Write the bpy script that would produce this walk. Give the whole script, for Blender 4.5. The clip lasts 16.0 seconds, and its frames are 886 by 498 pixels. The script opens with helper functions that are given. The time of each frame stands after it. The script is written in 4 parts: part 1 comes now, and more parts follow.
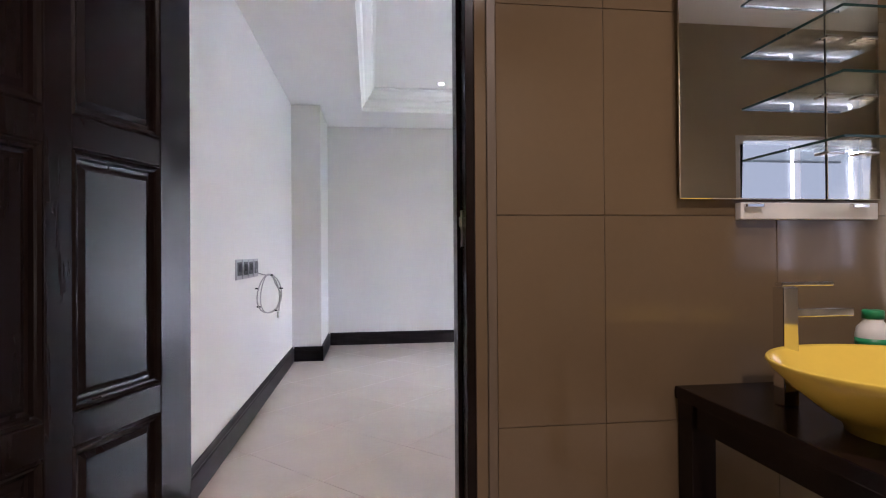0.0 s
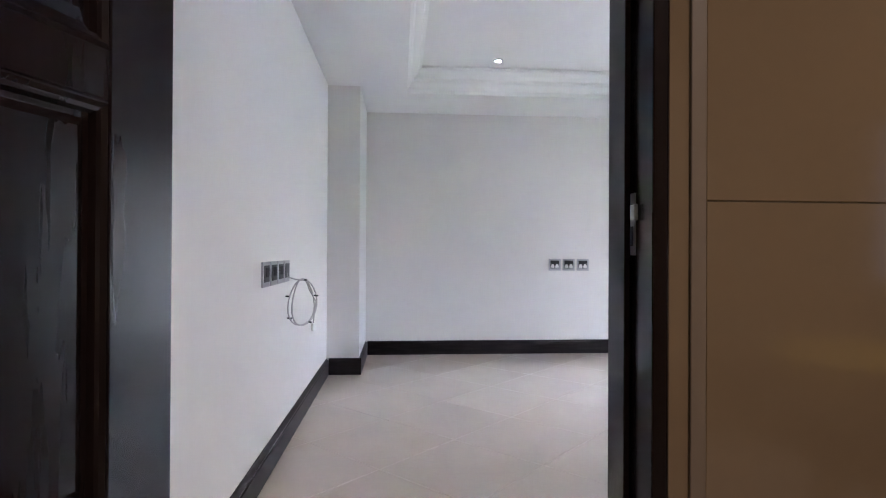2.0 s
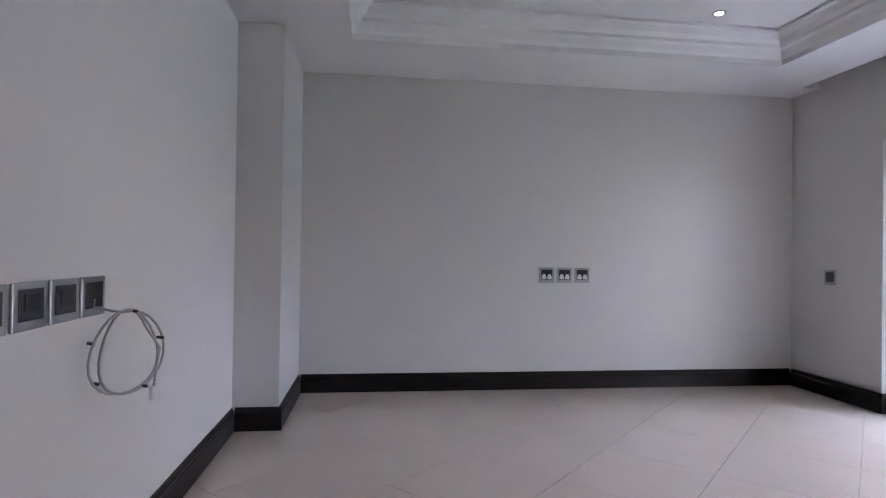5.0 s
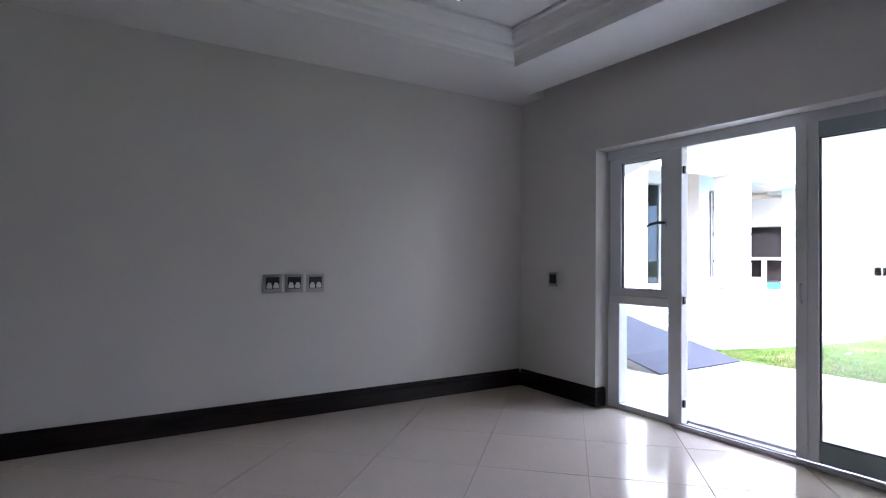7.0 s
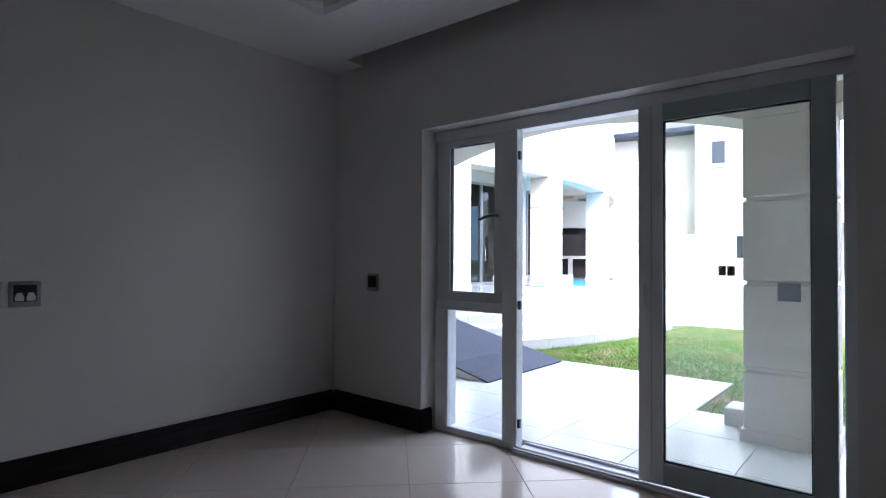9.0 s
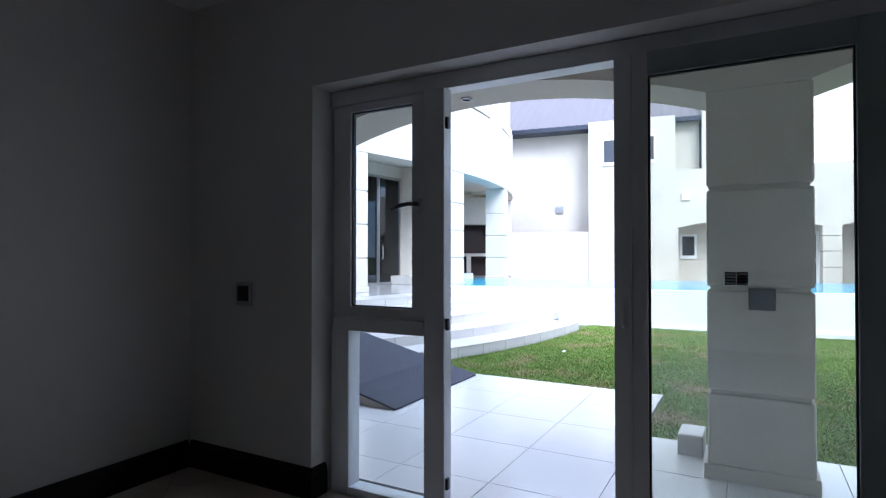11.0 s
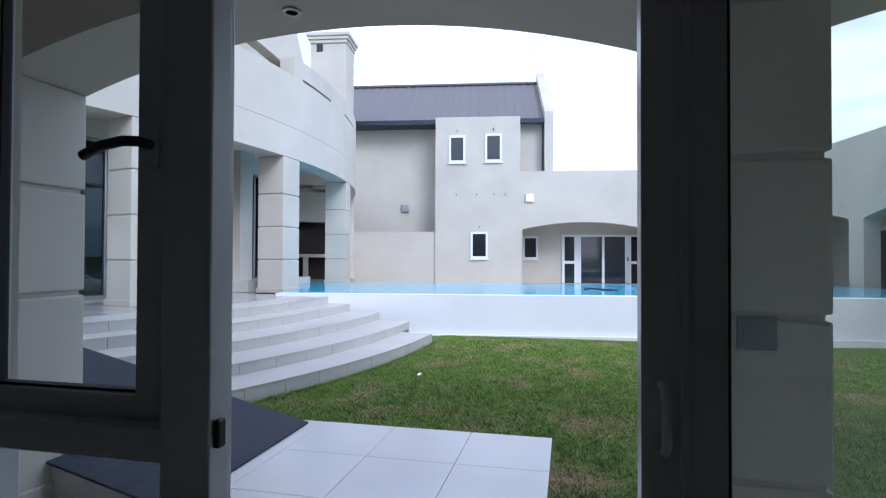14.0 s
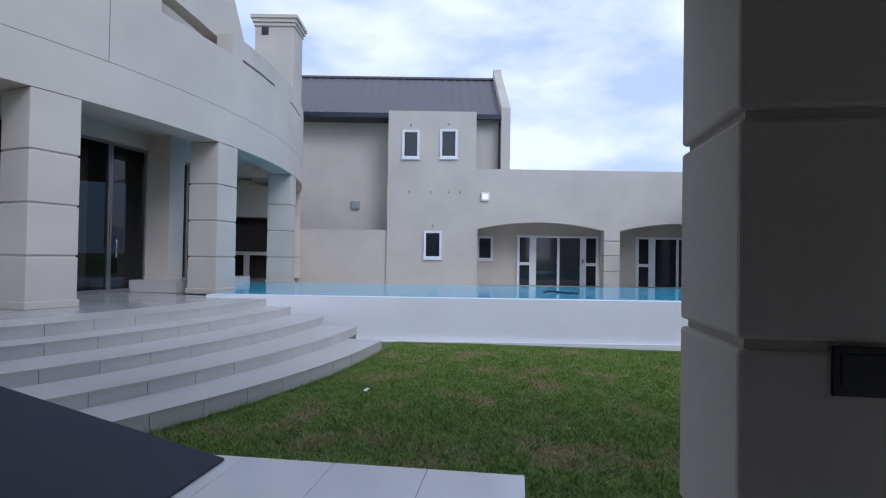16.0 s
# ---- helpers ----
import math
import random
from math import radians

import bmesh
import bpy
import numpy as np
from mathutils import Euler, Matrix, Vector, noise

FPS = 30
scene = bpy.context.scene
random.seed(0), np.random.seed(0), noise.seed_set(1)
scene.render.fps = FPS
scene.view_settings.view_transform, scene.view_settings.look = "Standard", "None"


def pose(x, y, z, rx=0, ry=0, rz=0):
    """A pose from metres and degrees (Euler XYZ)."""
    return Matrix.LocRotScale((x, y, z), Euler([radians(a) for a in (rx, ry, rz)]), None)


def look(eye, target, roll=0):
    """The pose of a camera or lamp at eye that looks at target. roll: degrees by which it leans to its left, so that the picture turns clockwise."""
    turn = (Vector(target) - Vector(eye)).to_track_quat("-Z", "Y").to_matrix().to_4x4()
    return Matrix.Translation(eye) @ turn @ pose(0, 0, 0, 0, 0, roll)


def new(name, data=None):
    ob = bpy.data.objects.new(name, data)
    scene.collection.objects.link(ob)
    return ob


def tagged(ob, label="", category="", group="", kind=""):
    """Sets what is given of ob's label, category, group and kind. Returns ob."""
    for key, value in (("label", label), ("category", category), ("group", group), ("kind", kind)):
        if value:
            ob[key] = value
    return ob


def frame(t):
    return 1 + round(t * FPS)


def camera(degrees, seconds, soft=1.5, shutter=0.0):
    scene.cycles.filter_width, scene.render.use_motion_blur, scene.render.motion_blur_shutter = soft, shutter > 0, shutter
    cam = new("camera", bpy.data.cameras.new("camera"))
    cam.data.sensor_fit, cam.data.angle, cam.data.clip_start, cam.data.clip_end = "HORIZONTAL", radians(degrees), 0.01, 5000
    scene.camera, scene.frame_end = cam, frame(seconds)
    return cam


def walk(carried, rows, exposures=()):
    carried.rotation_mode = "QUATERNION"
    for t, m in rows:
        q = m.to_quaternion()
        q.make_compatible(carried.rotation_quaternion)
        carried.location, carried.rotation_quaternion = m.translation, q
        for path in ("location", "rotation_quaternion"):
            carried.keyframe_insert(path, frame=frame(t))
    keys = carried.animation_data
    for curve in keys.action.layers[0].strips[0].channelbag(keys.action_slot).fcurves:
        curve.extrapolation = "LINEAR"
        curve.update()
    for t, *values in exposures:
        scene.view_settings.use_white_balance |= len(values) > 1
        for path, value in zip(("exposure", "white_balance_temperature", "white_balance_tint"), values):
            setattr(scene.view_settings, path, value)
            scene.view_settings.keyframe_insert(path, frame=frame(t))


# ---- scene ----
cam = camera(77.1, 16.0, 1.15)
PATH = [
    (0, (-4.058, -7.092, 1.148), (-3.802, -5.108, 1.162), -0.4),
    (0.5, (-4.139, -6.935, 1.158), (-3.914, -4.948, 1.168), -0.2),
    (1, (-4.194, -6.802, 1.161), (-3.998, -4.812, 1.174), -0.0),
    (1.5, (-4.209, -6.589, 1.171), (-4.033, -4.596, 1.183), 0.2),
    (2, (-4.205, -6.336, 1.173), (-4.053, -4.342, 1.182), 0.3),
    (2.5, (-4.236, -6.046, 1.187), (-4.093, -4.052, 1.198), 0.4),
    (3, (-4.241, -5.806, 1.2), (-4.098, -3.811, 1.212), 0.7),
    (5.5, (-3.89, -4.679, 1.208), (-3.543, -2.709, 1.227), 0.9),
    (6, (-3.81, -4.53, 1.2), (-3.224, -2.618, 1.234), 0.75),
    (6.5, (-3.70, -4.40, 1.185), (-2.856, -2.588, 1.234), 0.6),
    (7, (-3.57, -4.218, 1.226), (-2.503, -2.527, 1.26), 0.5),
    (7.5, (-3.474, -4.061, 1.221), (-2.253, -2.478, 1.252), 0.4),
    (8, (-3.375, -3.825, 1.214), (-2.001, -2.372, 1.253), 0.0),
    (8.5, (-3.156, -3.72, 1.22), (-1.689, -2.361, 1.258), 0.2),
    (11, (-2.211, -2.963, 1.256), (-0.46, -1.996, 1.283), 0.0),
    (11.5, (-2.013, -2.81, 1.273), (-0.204, -1.958, 1.297), 0.3),
    (12, (-1.815, -2.694, 1.268), (0.05, -1.971, 1.295), 0.4),
    (12.5, (-1.562, -2.599, 1.273), (0.335, -1.966, 1.3), 0.3),
    (13, (-1.308, -2.475, 1.27), (0.607, -1.898, 1.299), 0.3),
    (13.5, (-1.113, -2.401, 1.27), (0.824, -1.903, 1.298), 0.2),
    (14, (-0.854, -2.369, 1.283), (1.097, -1.932, 1.312), 0.2),
    (14.5, (-0.705, -2.308, 1.285), (1.255, -1.911, 1.315), 0.5),
    (15, (-0.49, -2.238, 1.294), (1.478, -1.883, 1.322), 0.7),
    (15.5, (-0.29, -2.205, 1.29), (1.687, -1.903, 1.318), 0.8),
    (16, (-0.146, -2.205, 1.276), (1.836, -1.939, 1.307), 0.9),
]
# exposure follows the bright doorway as the walk goes on
walk(cam, [(t, look(eye, target, roll)) for t, eye, target, roll in PATH],
     exposures=[(0.0, 5.45, 5550, 26), (1.0, 5.55, 5530, 24), (2.0, 5.32, 5470, 22), (3.0, 4.87, 5490, 24), (5.5, 4.15, 5560, 26), (7.0, 3.42, 5540, 22), (8.5, 2.63, 5460, 18),
                (11.0, 1.36, 5350, 15), (12.5, 0.82, 5350, 14), (13.5, 0.45, 5390, 14), (14.5, 0.0, 5390, 14), (16.0, -0.60, 5420, 16)])

# ---------- world and sun: thin overcast ----------
world = bpy.data.worlds.new("overcast_sky")
scene.world = world
world.use_nodes = True
wn, wl = world.node_tree.nodes, world.node_tree.links
wn.clear()
w_out = wn.new("ShaderNodeOutputWorld")
w_mix = wn.new("ShaderNodeMixShader")
w_sky = wn.new("ShaderNodeTexSky")
w_sky.sky_type = "NISHITA"
w_sky.sun_disc = False
w_sky.sun_elevation = radians(34)
w_sky.sun_rotation = radians(232)
w_b1 = wn.new("ShaderNodeBackground")
w_b1.inputs["Strength"].default_value = 0.15
w_b2 = wn.new("ShaderNodeBackground")
w_b2.inputs["Strength"].default_value = 1.75
w_tc = wn.new("ShaderNodeTexCoord")
w_map = wn.new("ShaderNodeMapping")
w_map.inputs["Scale"].default_value = (1.0, 1.0, 2.6)
w_noise = wn.new("ShaderNodeTexNoise")
w_noise.inputs["Scale"].default_value = 3.4
w_noise.inputs["Detail"].default_value = 7.0
w_ramp = wn.new("ShaderNodeValToRGB")
w_ramp.color_ramp.elements[0].position, w_ramp.color_ramp.elements[1].position = 0.40, 0.60
w_ramp.color_ramp.elements[0].color, w_ramp.color_ramp.elements[1].color = (0.57, 0.65, 0.82, 1), (0.97, 0.98, 1.0, 1)
wl.new(w_tc.outputs["Generated"], w_map.inputs["Vector"])
wl.new(w_map.outputs["Vector"], w_noise.inputs["Vector"])
wl.new(w_noise.outputs["Fac"], w_ramp.inputs["Fac"])
wl.new(w_ramp.outputs["Color"], w_b2.inputs["Color"])
wl.new(w_sky.outputs["Color"], w_b1.inputs["Color"])
w_mix.inputs[0].default_value = 0.85
wl.new(w_b1.outputs[0], w_mix.inputs[1])
wl.new(w_b2.outputs[0], w_mix.inputs[2])
wl.new(w_mix.outputs[0], w_out.inputs["Surface"])

sun = new("sun", bpy.data.lights.new("sun", "SUN"))
sun.data.energy, sun.data.angle, sun.data.color = 1.6, radians(25), (1.0, 0.97, 0.93)
sun.matrix_world = look((-10, -9, 12), (4, 2, 0))


def area_lamp(name, where, target, sx, sy, watts, colour):
    ob = new(name, bpy.data.lights.new(name, "AREA"))
    ob.data.shape, ob.data.size, ob.data.size_y, ob.data.energy, ob.data.color = "RECTANGLE", sx, sy, watts, colour
    ob.matrix_world = look(where, target)
    return ob


# daylight from the bathroom window, and its warm downlights
area_lamp("bathroom_window_light", (-0.7, -7.70, 1.5), (-0.9, -6, 1.4), 1.0, 1.0, 0.04, (0.86, 0.93, 1.0))
for dx, dy, watts in ((-4.2, -6.2, 0.22), (-2.95, -6.3, 0.9), (-3.4, -7.1, 3.1)):
    lamp = new("bathroom_downlight", bpy.data.lights.new("bathroom_downlight", "SPOT"))
    lamp.data.energy, lamp.data.spot_size, lamp.data.spot_blend = watts, radians(150), 1.0
    lamp.data.color, lamp.data.shadow_soft_size = (1.0, 0.82, 0.62), 0.04
    lamp.matrix_world = look((dx, dy, 2.86), (dx, dy, 0))


# ---------- materials ----------
def material(name, colour, rough=0.5, metal=0.0, var=0.06, scale=3.0, fine=60.0, bump=0.05, spec=0.5, island=0.0, bump_dist=0.01):
    """A painted, tiled or cast surface: broad stains, fine grain, relief."""
    m = bpy.data.materials.new(name)
    m.use_nodes = True
    n, l = m.node_tree.nodes, m.node_tree.links
    b = n["Principled BSDF"]
    b.inputs["Metallic"].default_value = metal
    b.inputs["Specular IOR Level"].default_value = spec
    tc = n.new("ShaderNodeTexCoord")
    broad = n.new("ShaderNodeTexNoise")
    broad.inputs["Scale"].default_value, broad.inputs["Detail"].default_value = scale, 5
    grain = n.new("ShaderNodeTexNoise")
    grain.inputs["Scale"].default_value, grain.inputs["Detail"].default_value = fine, 4
    geo = n.new("ShaderNodeNewGeometry")
    for tex in (broad, grain):
        l.new(geo.outputs["Position"], tex.inputs["Vector"])
    add = n.new("ShaderNodeMath")
    add.operation = "MULTIPLY_ADD"
    add.inputs[1].default_value = 0.35
    l.new(grain.outputs["Fac"], add.inputs[0])
    l.new(broad.outputs["Fac"], add.inputs[2])
    last = add.outputs[0]
    if island:
        info = n.new("ShaderNodeObjectInfo")
        more = n.new("ShaderNodeMath")
        more.operation = "MULTIPLY_ADD"
        more.inputs[1].default_value = island
        l.new(info.outputs["Random"], more.inputs[0])
        l.new(last, more.inputs[2])
        last = more.outputs[0]
    ramp = n.new("ShaderNodeValToRGB")
    ramp.color_ramp.elements[0].position, ramp.color_ramp.elements[1].position = 0.35, 1.0
    ramp.color_ramp.elements[0].color = (*[max(0, c * (1 - var)) for c in colour], 1)
    ramp.color_ramp.elements[1].color = (*[min(1, c * (1 + var)) for c in colour], 1)
    l.new(last, ramp.inputs["Fac"])
    l.new(ramp.outputs["Color"], b.inputs["Base Color"])
    rr = n.new("ShaderNodeMapRange")
    rr.inputs["To Min"].default_value, rr.inputs["To Max"].default_value = rough * 0.85, min(1, rough * 1.15)
    l.new(broad.outputs["Fac"], rr.inputs["Value"])
    l.new(rr.outputs["Result"], b.inputs["Roughness"])
    if bump:
        bp = n.new("ShaderNodeBump")
        bp.inputs["Strength"].default_value, bp.inputs["Distance"].default_value = bump, bump_dist
        l.new(grain.outputs["Fac"], bp.inputs["Height"])
        l.new(bp.outputs["Normal"], b.inputs["Normal"])
    return m


def glass_material(name, tint, rough=0.0, ior=1.45):
    m = bpy.data.materials.new(name)
    m.use_nodes = True
    n, l = m.node_tree.nodes, m.node_tree.links
    n.clear()
    out = n.new("ShaderNodeOutputMaterial")
    clear = n.new("ShaderNodeBsdfTransparent")
    clear.inputs["Color"].default_value = (*tint, 1)
    shine = n.new("ShaderNodeBsdfGlossy")
    shine.inputs["Roughness"].default_value = 0.02 + rough
    facing = n.new("ShaderNodeLayerWeight")
    facing.inputs["Blend"].default_value = 0.5
    power = n.new("ShaderNodeMath")
    power.operation = "POWER"
    power.inputs[1].default_value = 4.0
    fres = n.new("ShaderNodeMath")
    fres.operation = "MULTIPLY_ADD"
    fres.inputs[1].default_value, fres.inputs[2].default_value = 0.6, (ior - 1) * 0.09
    l.new(facing.outputs["Facing"], power.inputs[0])
    l.new(power.outputs[0], fres.inputs[0])
    mix = n.new("ShaderNodeMixShader")
    l.new(fres.outputs[0], mix.inputs[0])
    l.new(clear.outputs[0], mix.inputs[1])
    l.new(shine.outputs[0], mix.inputs[2])
    l.new(mix.outputs[0], out.inputs["Surface"])
    return m


def dusty_glass(name, tint, dust):
    """Tinted glass under an uneven film of pale dust."""
    m = glass_material(name, tint)
    n, l = m.node_tree.nodes, m.node_tree.links
    clean = [k for k in n if k.type == "MIX_SHADER"][0]
    out = [k for k in n if k.type == "OUTPUT_MATERIAL"][0]
    film = n.new("ShaderNodeBsdfTranslucent")
    film.inputs["Color"].default_value = (0.76, 0.80, 0.80, 1)
    geo = n.new("ShaderNodeNewGeometry")
    smear = n.new("ShaderNodeTexNoise")
    smear.inputs["Scale"].default_value, smear.inputs["Detail"].default_value = 2.2, 5
    l.new(geo.outputs["Position"], smear.inputs["Vector"])
    amount = n.new("ShaderNodeMapRange")
    amount.inputs["From Min"].default_value, amount.inputs["From Max"].default_value = 0.3, 0.75
    amount.inputs["To Min"].default_value, amount.inputs["To Max"].default_value = dust * 0.4, dust * 1.6
    l.new(smear.outputs["Fac"], amount.inputs["Value"])
    both = n.new("ShaderNodeMixShader")
    l.new(amount.outputs["Result"], both.inputs[0])
    l.new(clean.outputs[0], both.inputs[1])
    l.new(film.outputs[0], both.inputs[2])
    l.new(both.outputs[0], out.inputs["Surface"])
    return m


def glow(name, colour, strength):
    m = bpy.data.materials.new(name)
    m.use_nodes = True
    b = m.node_tree.nodes["Principled BSDF"]
    b.inputs["Base Color"].default_value = (*colour, 1)
    b.inputs["Emission Color"].default_value = (*colour, 1)
    b.inputs["Emission Strength"].default_value = strength
    return m


def wood_material(name, dark, light, rough, stretch=(22, 22, 2.2)):
    m = material(name, dark, rough, bump=0.0, spec=0.17)
    n, l = m.node_tree.nodes, m.node_tree.links
    b = n["Principled BSDF"]
    tc = n.new("ShaderNodeTexCoord")
    mp = n.new("ShaderNodeMapping")
    mp.inputs["Scale"].default_value = stretch
    tex = n.new("ShaderNodeTexNoise")
    tex.inputs["Scale"].default_value, tex.inputs["Detail"].default_value, tex.inputs["Distortion"].default_value = 1.5, 4, 0.4
    ramp = n.new("ShaderNodeValToRGB")
    ramp.color_ramp.elements[0].position, ramp.color_ramp.elements[1].position = 0.35, 0.75
    ramp.color_ramp.elements[0].color, ramp.color_ramp.elements[1].color = (*dark, 1), (*light, 1)
    l.new(tc.outputs["Object"], mp.inputs["Vector"])
    l.new(mp.outputs["Vector"], tex.inputs["Vector"])
    l.new(tex.outputs["Fac"], ramp.inputs["Fac"])
    l.new(ramp.outputs["Color"], b.inputs["Base Color"])
    return m


WALL = material("wall_paint", (0.70, 0.672, 0.635), 0.30, var=0.03, scale=1.2, fine=180, bump=0.06)
CEIL = material("ceiling_paint", (0.80, 0.79, 0.77), 0.6, var=0.02, bump=0.03)
TILE = material("polished_cream_tile", (0.60, 0.51, 0.42), 0.075, var=0.05, scale=2.5, fine=40, bump=0.0, island=0.15)
GROUT = material("grout", (0.40, 0.33, 0.265), 0.9, bump=0.1)
DARKWOOD = wood_material("dark_stained_wood", (0.008, 0.005, 0.004), (0.0115, 0.0062, 0.0055), 0.25)
SKIRT = wood_material("dark_skirting_wood", (0.012, 0.009, 0.009), (0.026, 0.019, 0.018), 0.35, (2, 2, 20))
PVC = material("white_frame", (0.74, 0.75, 0.76), 0.35, var=0.03, bump=0.02)
LEAFGREY = material("grey_green_frame", (0.36, 0.42, 0.42), 0.35, var=0.03, bump=0.02)
GASKET = material("black_rubber", (0.02, 0.02, 0.022), 0.6)
STEEL = material("brushed_steel", (0.42, 0.42, 0.43), 0.35, 1.0, var=0.06, fine=200)
BLACKPLASTIC = material("black_plastic", (0.018, 0.018, 0.02), 0.4)
WHITEPLASTIC = material("white_plastic", (0.78, 0.78, 0.76), 0.4)
HANDLEGREY = material("dark_grey_handle", (0.07, 0.07, 0.075), 0.35)
CHROME = material("chrome", (0.78, 0.78, 0.8), 0.08, 1.0, var=0.02, bump=0)
GLASS = glass_material("clear_glass", (0.95, 0.975, 0.97))
DUSTY = dusty_glass("dusty_door_glass", (0.87, 0.89, 0.845), 0.055)
TINT = glass_material("dark_glass", (0.16, 0.18, 0.19), 0.0, 1.6)
# nearly black tint, put in to dim the sky behind the bathroom window
DIMPANE = glass_material("sky_dimming_glass", (0.014, 0.0145, 0.015), 0.2)
SHELFGLASS = glass_material("green_edged_glass", (0.95, 0.98, 0.97), 0.0, 1.25)
PLASTER = material("cream_plaster", (0.53, 0.488, 0.42), 0.85, var=0.13, scale=0.9, fine=120, bump=0.14)
PLASTERW = material("white_pool_plaster", (0.74, 0.74, 0.75), 0.55, var=0.05, scale=1.2, fine=90, bump=0.2)
STONE = material("pale_step_tile", (0.50, 0.475, 0.44), 0.35, var=0.07, scale=3, fine=90, bump=0.08, island=0.25)
TERRACE = material("glossy_terrace_tile", (0.42, 0.40, 0.375), 0.16, var=0.06, scale=2, fine=60, bump=0.02)
PATIO = material("white_patio_tile", (0.66, 0.65, 0.64), 0.16, var=0.04, scale=2, fine=50, bump=0.02, island=0.15)
STEPJOINT = material("step_joint", (0.24, 0.225, 0.205), 0.9)
JOINT = material("grey_joint", (0.13, 0.125, 0.12), 0.9)
RUBBER = material("dark_rubber_mat", (0.021, 0.023, 0.040), 0.75, var=0.2, scale=4, fine=300, bump=0.4)
ROOF = material("grey_roof_sheet", (0.13, 0.115, 0.12), 0.6, var=0.12, scale=1.5, fine=60, bump=0.1)
GUTTER = material("dark_blue_gutter", (0.018, 0.024, 0.042), 0.4)
BROWNTILE = material("brown_glazed_tile", (0.158, 0.112, 0.063), 0.09, var=0.07, scale=2, fine=35, bump=0.015, island=0.2)
MIRROR = material("mirror_silver", (0.86, 0.88, 0.86), 0.01, 1.0, var=0.0, bump=0)
YELLOW = material("yellow_ceramic", (0.80, 0.58, 0.08), 0.12, var=0.05, bump=0)
GREENCAP = material("green_plastic", (0.02, 0.25, 0.10), 0.4)
BULB = glow("lamp_glow", (1.0, 0.93, 0.82), 1.0)
DIMBULB = glow("dim_lamp_glow", (1.0, 0.92, 0.8), 0.6)
BRICK = material("braai_brick", (0.03, 0.02, 0.017), 0.8, var=0.3, fine=40, bump=0.3)
CABLE = material("white_cable", (0.42, 0.41, 0.40), 0.5)
PRINT = material("grey_print", (0.42, 0.42, 0.45), 0.6, var=0.5, scale=90, fine=300)


# grass: patchy greens, dry spots
def grass_material(name, a, b_, dry):
    m = bpy.data.materials.new(name)
    m.use_nodes = True
    n, l = m.node_tree.nodes, m.node_tree.links
    b = n["Principled BSDF"]
    b.inputs["Roughness"].default_value = 0.75
    b.inputs["Specular IOR Level"].default_value = 0.2
    geo = n.new("ShaderNodeNewGeometry")
    big = n.new("ShaderNodeTexNoise")
    big.inputs["Scale"].default_value, big.inputs["Detail"].default_value = 1.5, 9
    small = n.new("ShaderNodeTexNoise")
    small.inputs["Scale"].default_value, small.inputs["Detail"].default_value = 9, 4
    l.new(geo.outputs["Position"], big.inputs["Vector"])
    l.new(geo.outputs["Position"], small.inputs["Vector"])
    r1 = n.new("ShaderNodeValToRGB")
    r1.color_ramp.elements[0].position, r1.color_ramp.elements[1].position = 0.3, 0.7
    r1.color_ramp.elements[0].color, r1.color_ramp.elements[1].color = (*a, 1), (*b_, 1)
    l.new(small.outputs["Fac"], r1.inputs["Fac"])
    r2 = n.new("ShaderNodeValToRGB")
    r2.color_ramp.elements[0].position, r2.color_ramp.elements[1].position = 0.52, 0.72
    l.new(big.outputs["Fac"], r2.inputs["Fac"])
    mix = n.new("ShaderNodeMix")
    mix.data_type = "RGBA"
    l.new(r2.outputs["Color"], mix.inputs["Factor"])
    l.new(r1.outputs["Color"], mix.inputs["A"])
    mix.inputs["B"].default_value = (*dry, 1)
    l.new(mix.outputs["Result"], b.inputs["Base Color"])
    return m


GRASS = grass_material("lawn_blades", (0.115, 0.20, 0.03), (0.24, 0.325, 0.075), (0.36, 0.28, 0.14))
SOIL = grass_material("lawn_thatch", (0.06, 0.09, 0.02), (0.11, 0.145, 0.04), (0.21, 0.155, 0.085))

# water: clear blue over a white shell
WATER = bpy.data.materials.new("pool_water")
WATER.use_nodes = True
_b = WATER.node_tree.nodes["Principled BSDF"]
_b.inputs["Base Color"].default_value = (0.12, 0.50, 0.70, 1)
_b.inputs["Roughness"].default_value = 0.10
_n = WATER.node_tree.nodes.new("ShaderNodeTexNoise")
_n.inputs["Scale"].default_value = 5
_bp = WATER.node_tree.nodes.new("ShaderNodeBump")
_bp.inputs["Strength"].default_value, _bp.inputs["Distance"].default_value = 0.4, 0.02
WATER.node_tree.links.new(_n.outputs["Fac"], _bp.inputs["Height"])
WATER.node_tree.links.new(_bp.outputs["Normal"], _b.inputs["Normal"])


# ---------- mesh helpers ----------
def box(bm, x0, y0, z0, x1, y1, z1, m=None):
    vs = [bm.verts.new((m @ Vector(p)) if m else p) for p in
          ((x0, y0, z0), (x1, y0, z0), (x1, y1, z0), (x0, y1, z0), (x0, y0, z1), (x1, y0, z1), (x1, y1, z1), (x0, y1, z1))]
    for f in ((3, 2, 1, 0), (4, 5, 6, 7), (0, 1, 5, 4), (1, 2, 6, 5), (2, 3, 7, 6), (3, 0, 4, 7)):
        bm.faces.new([vs[i] for i in f])
    return vs


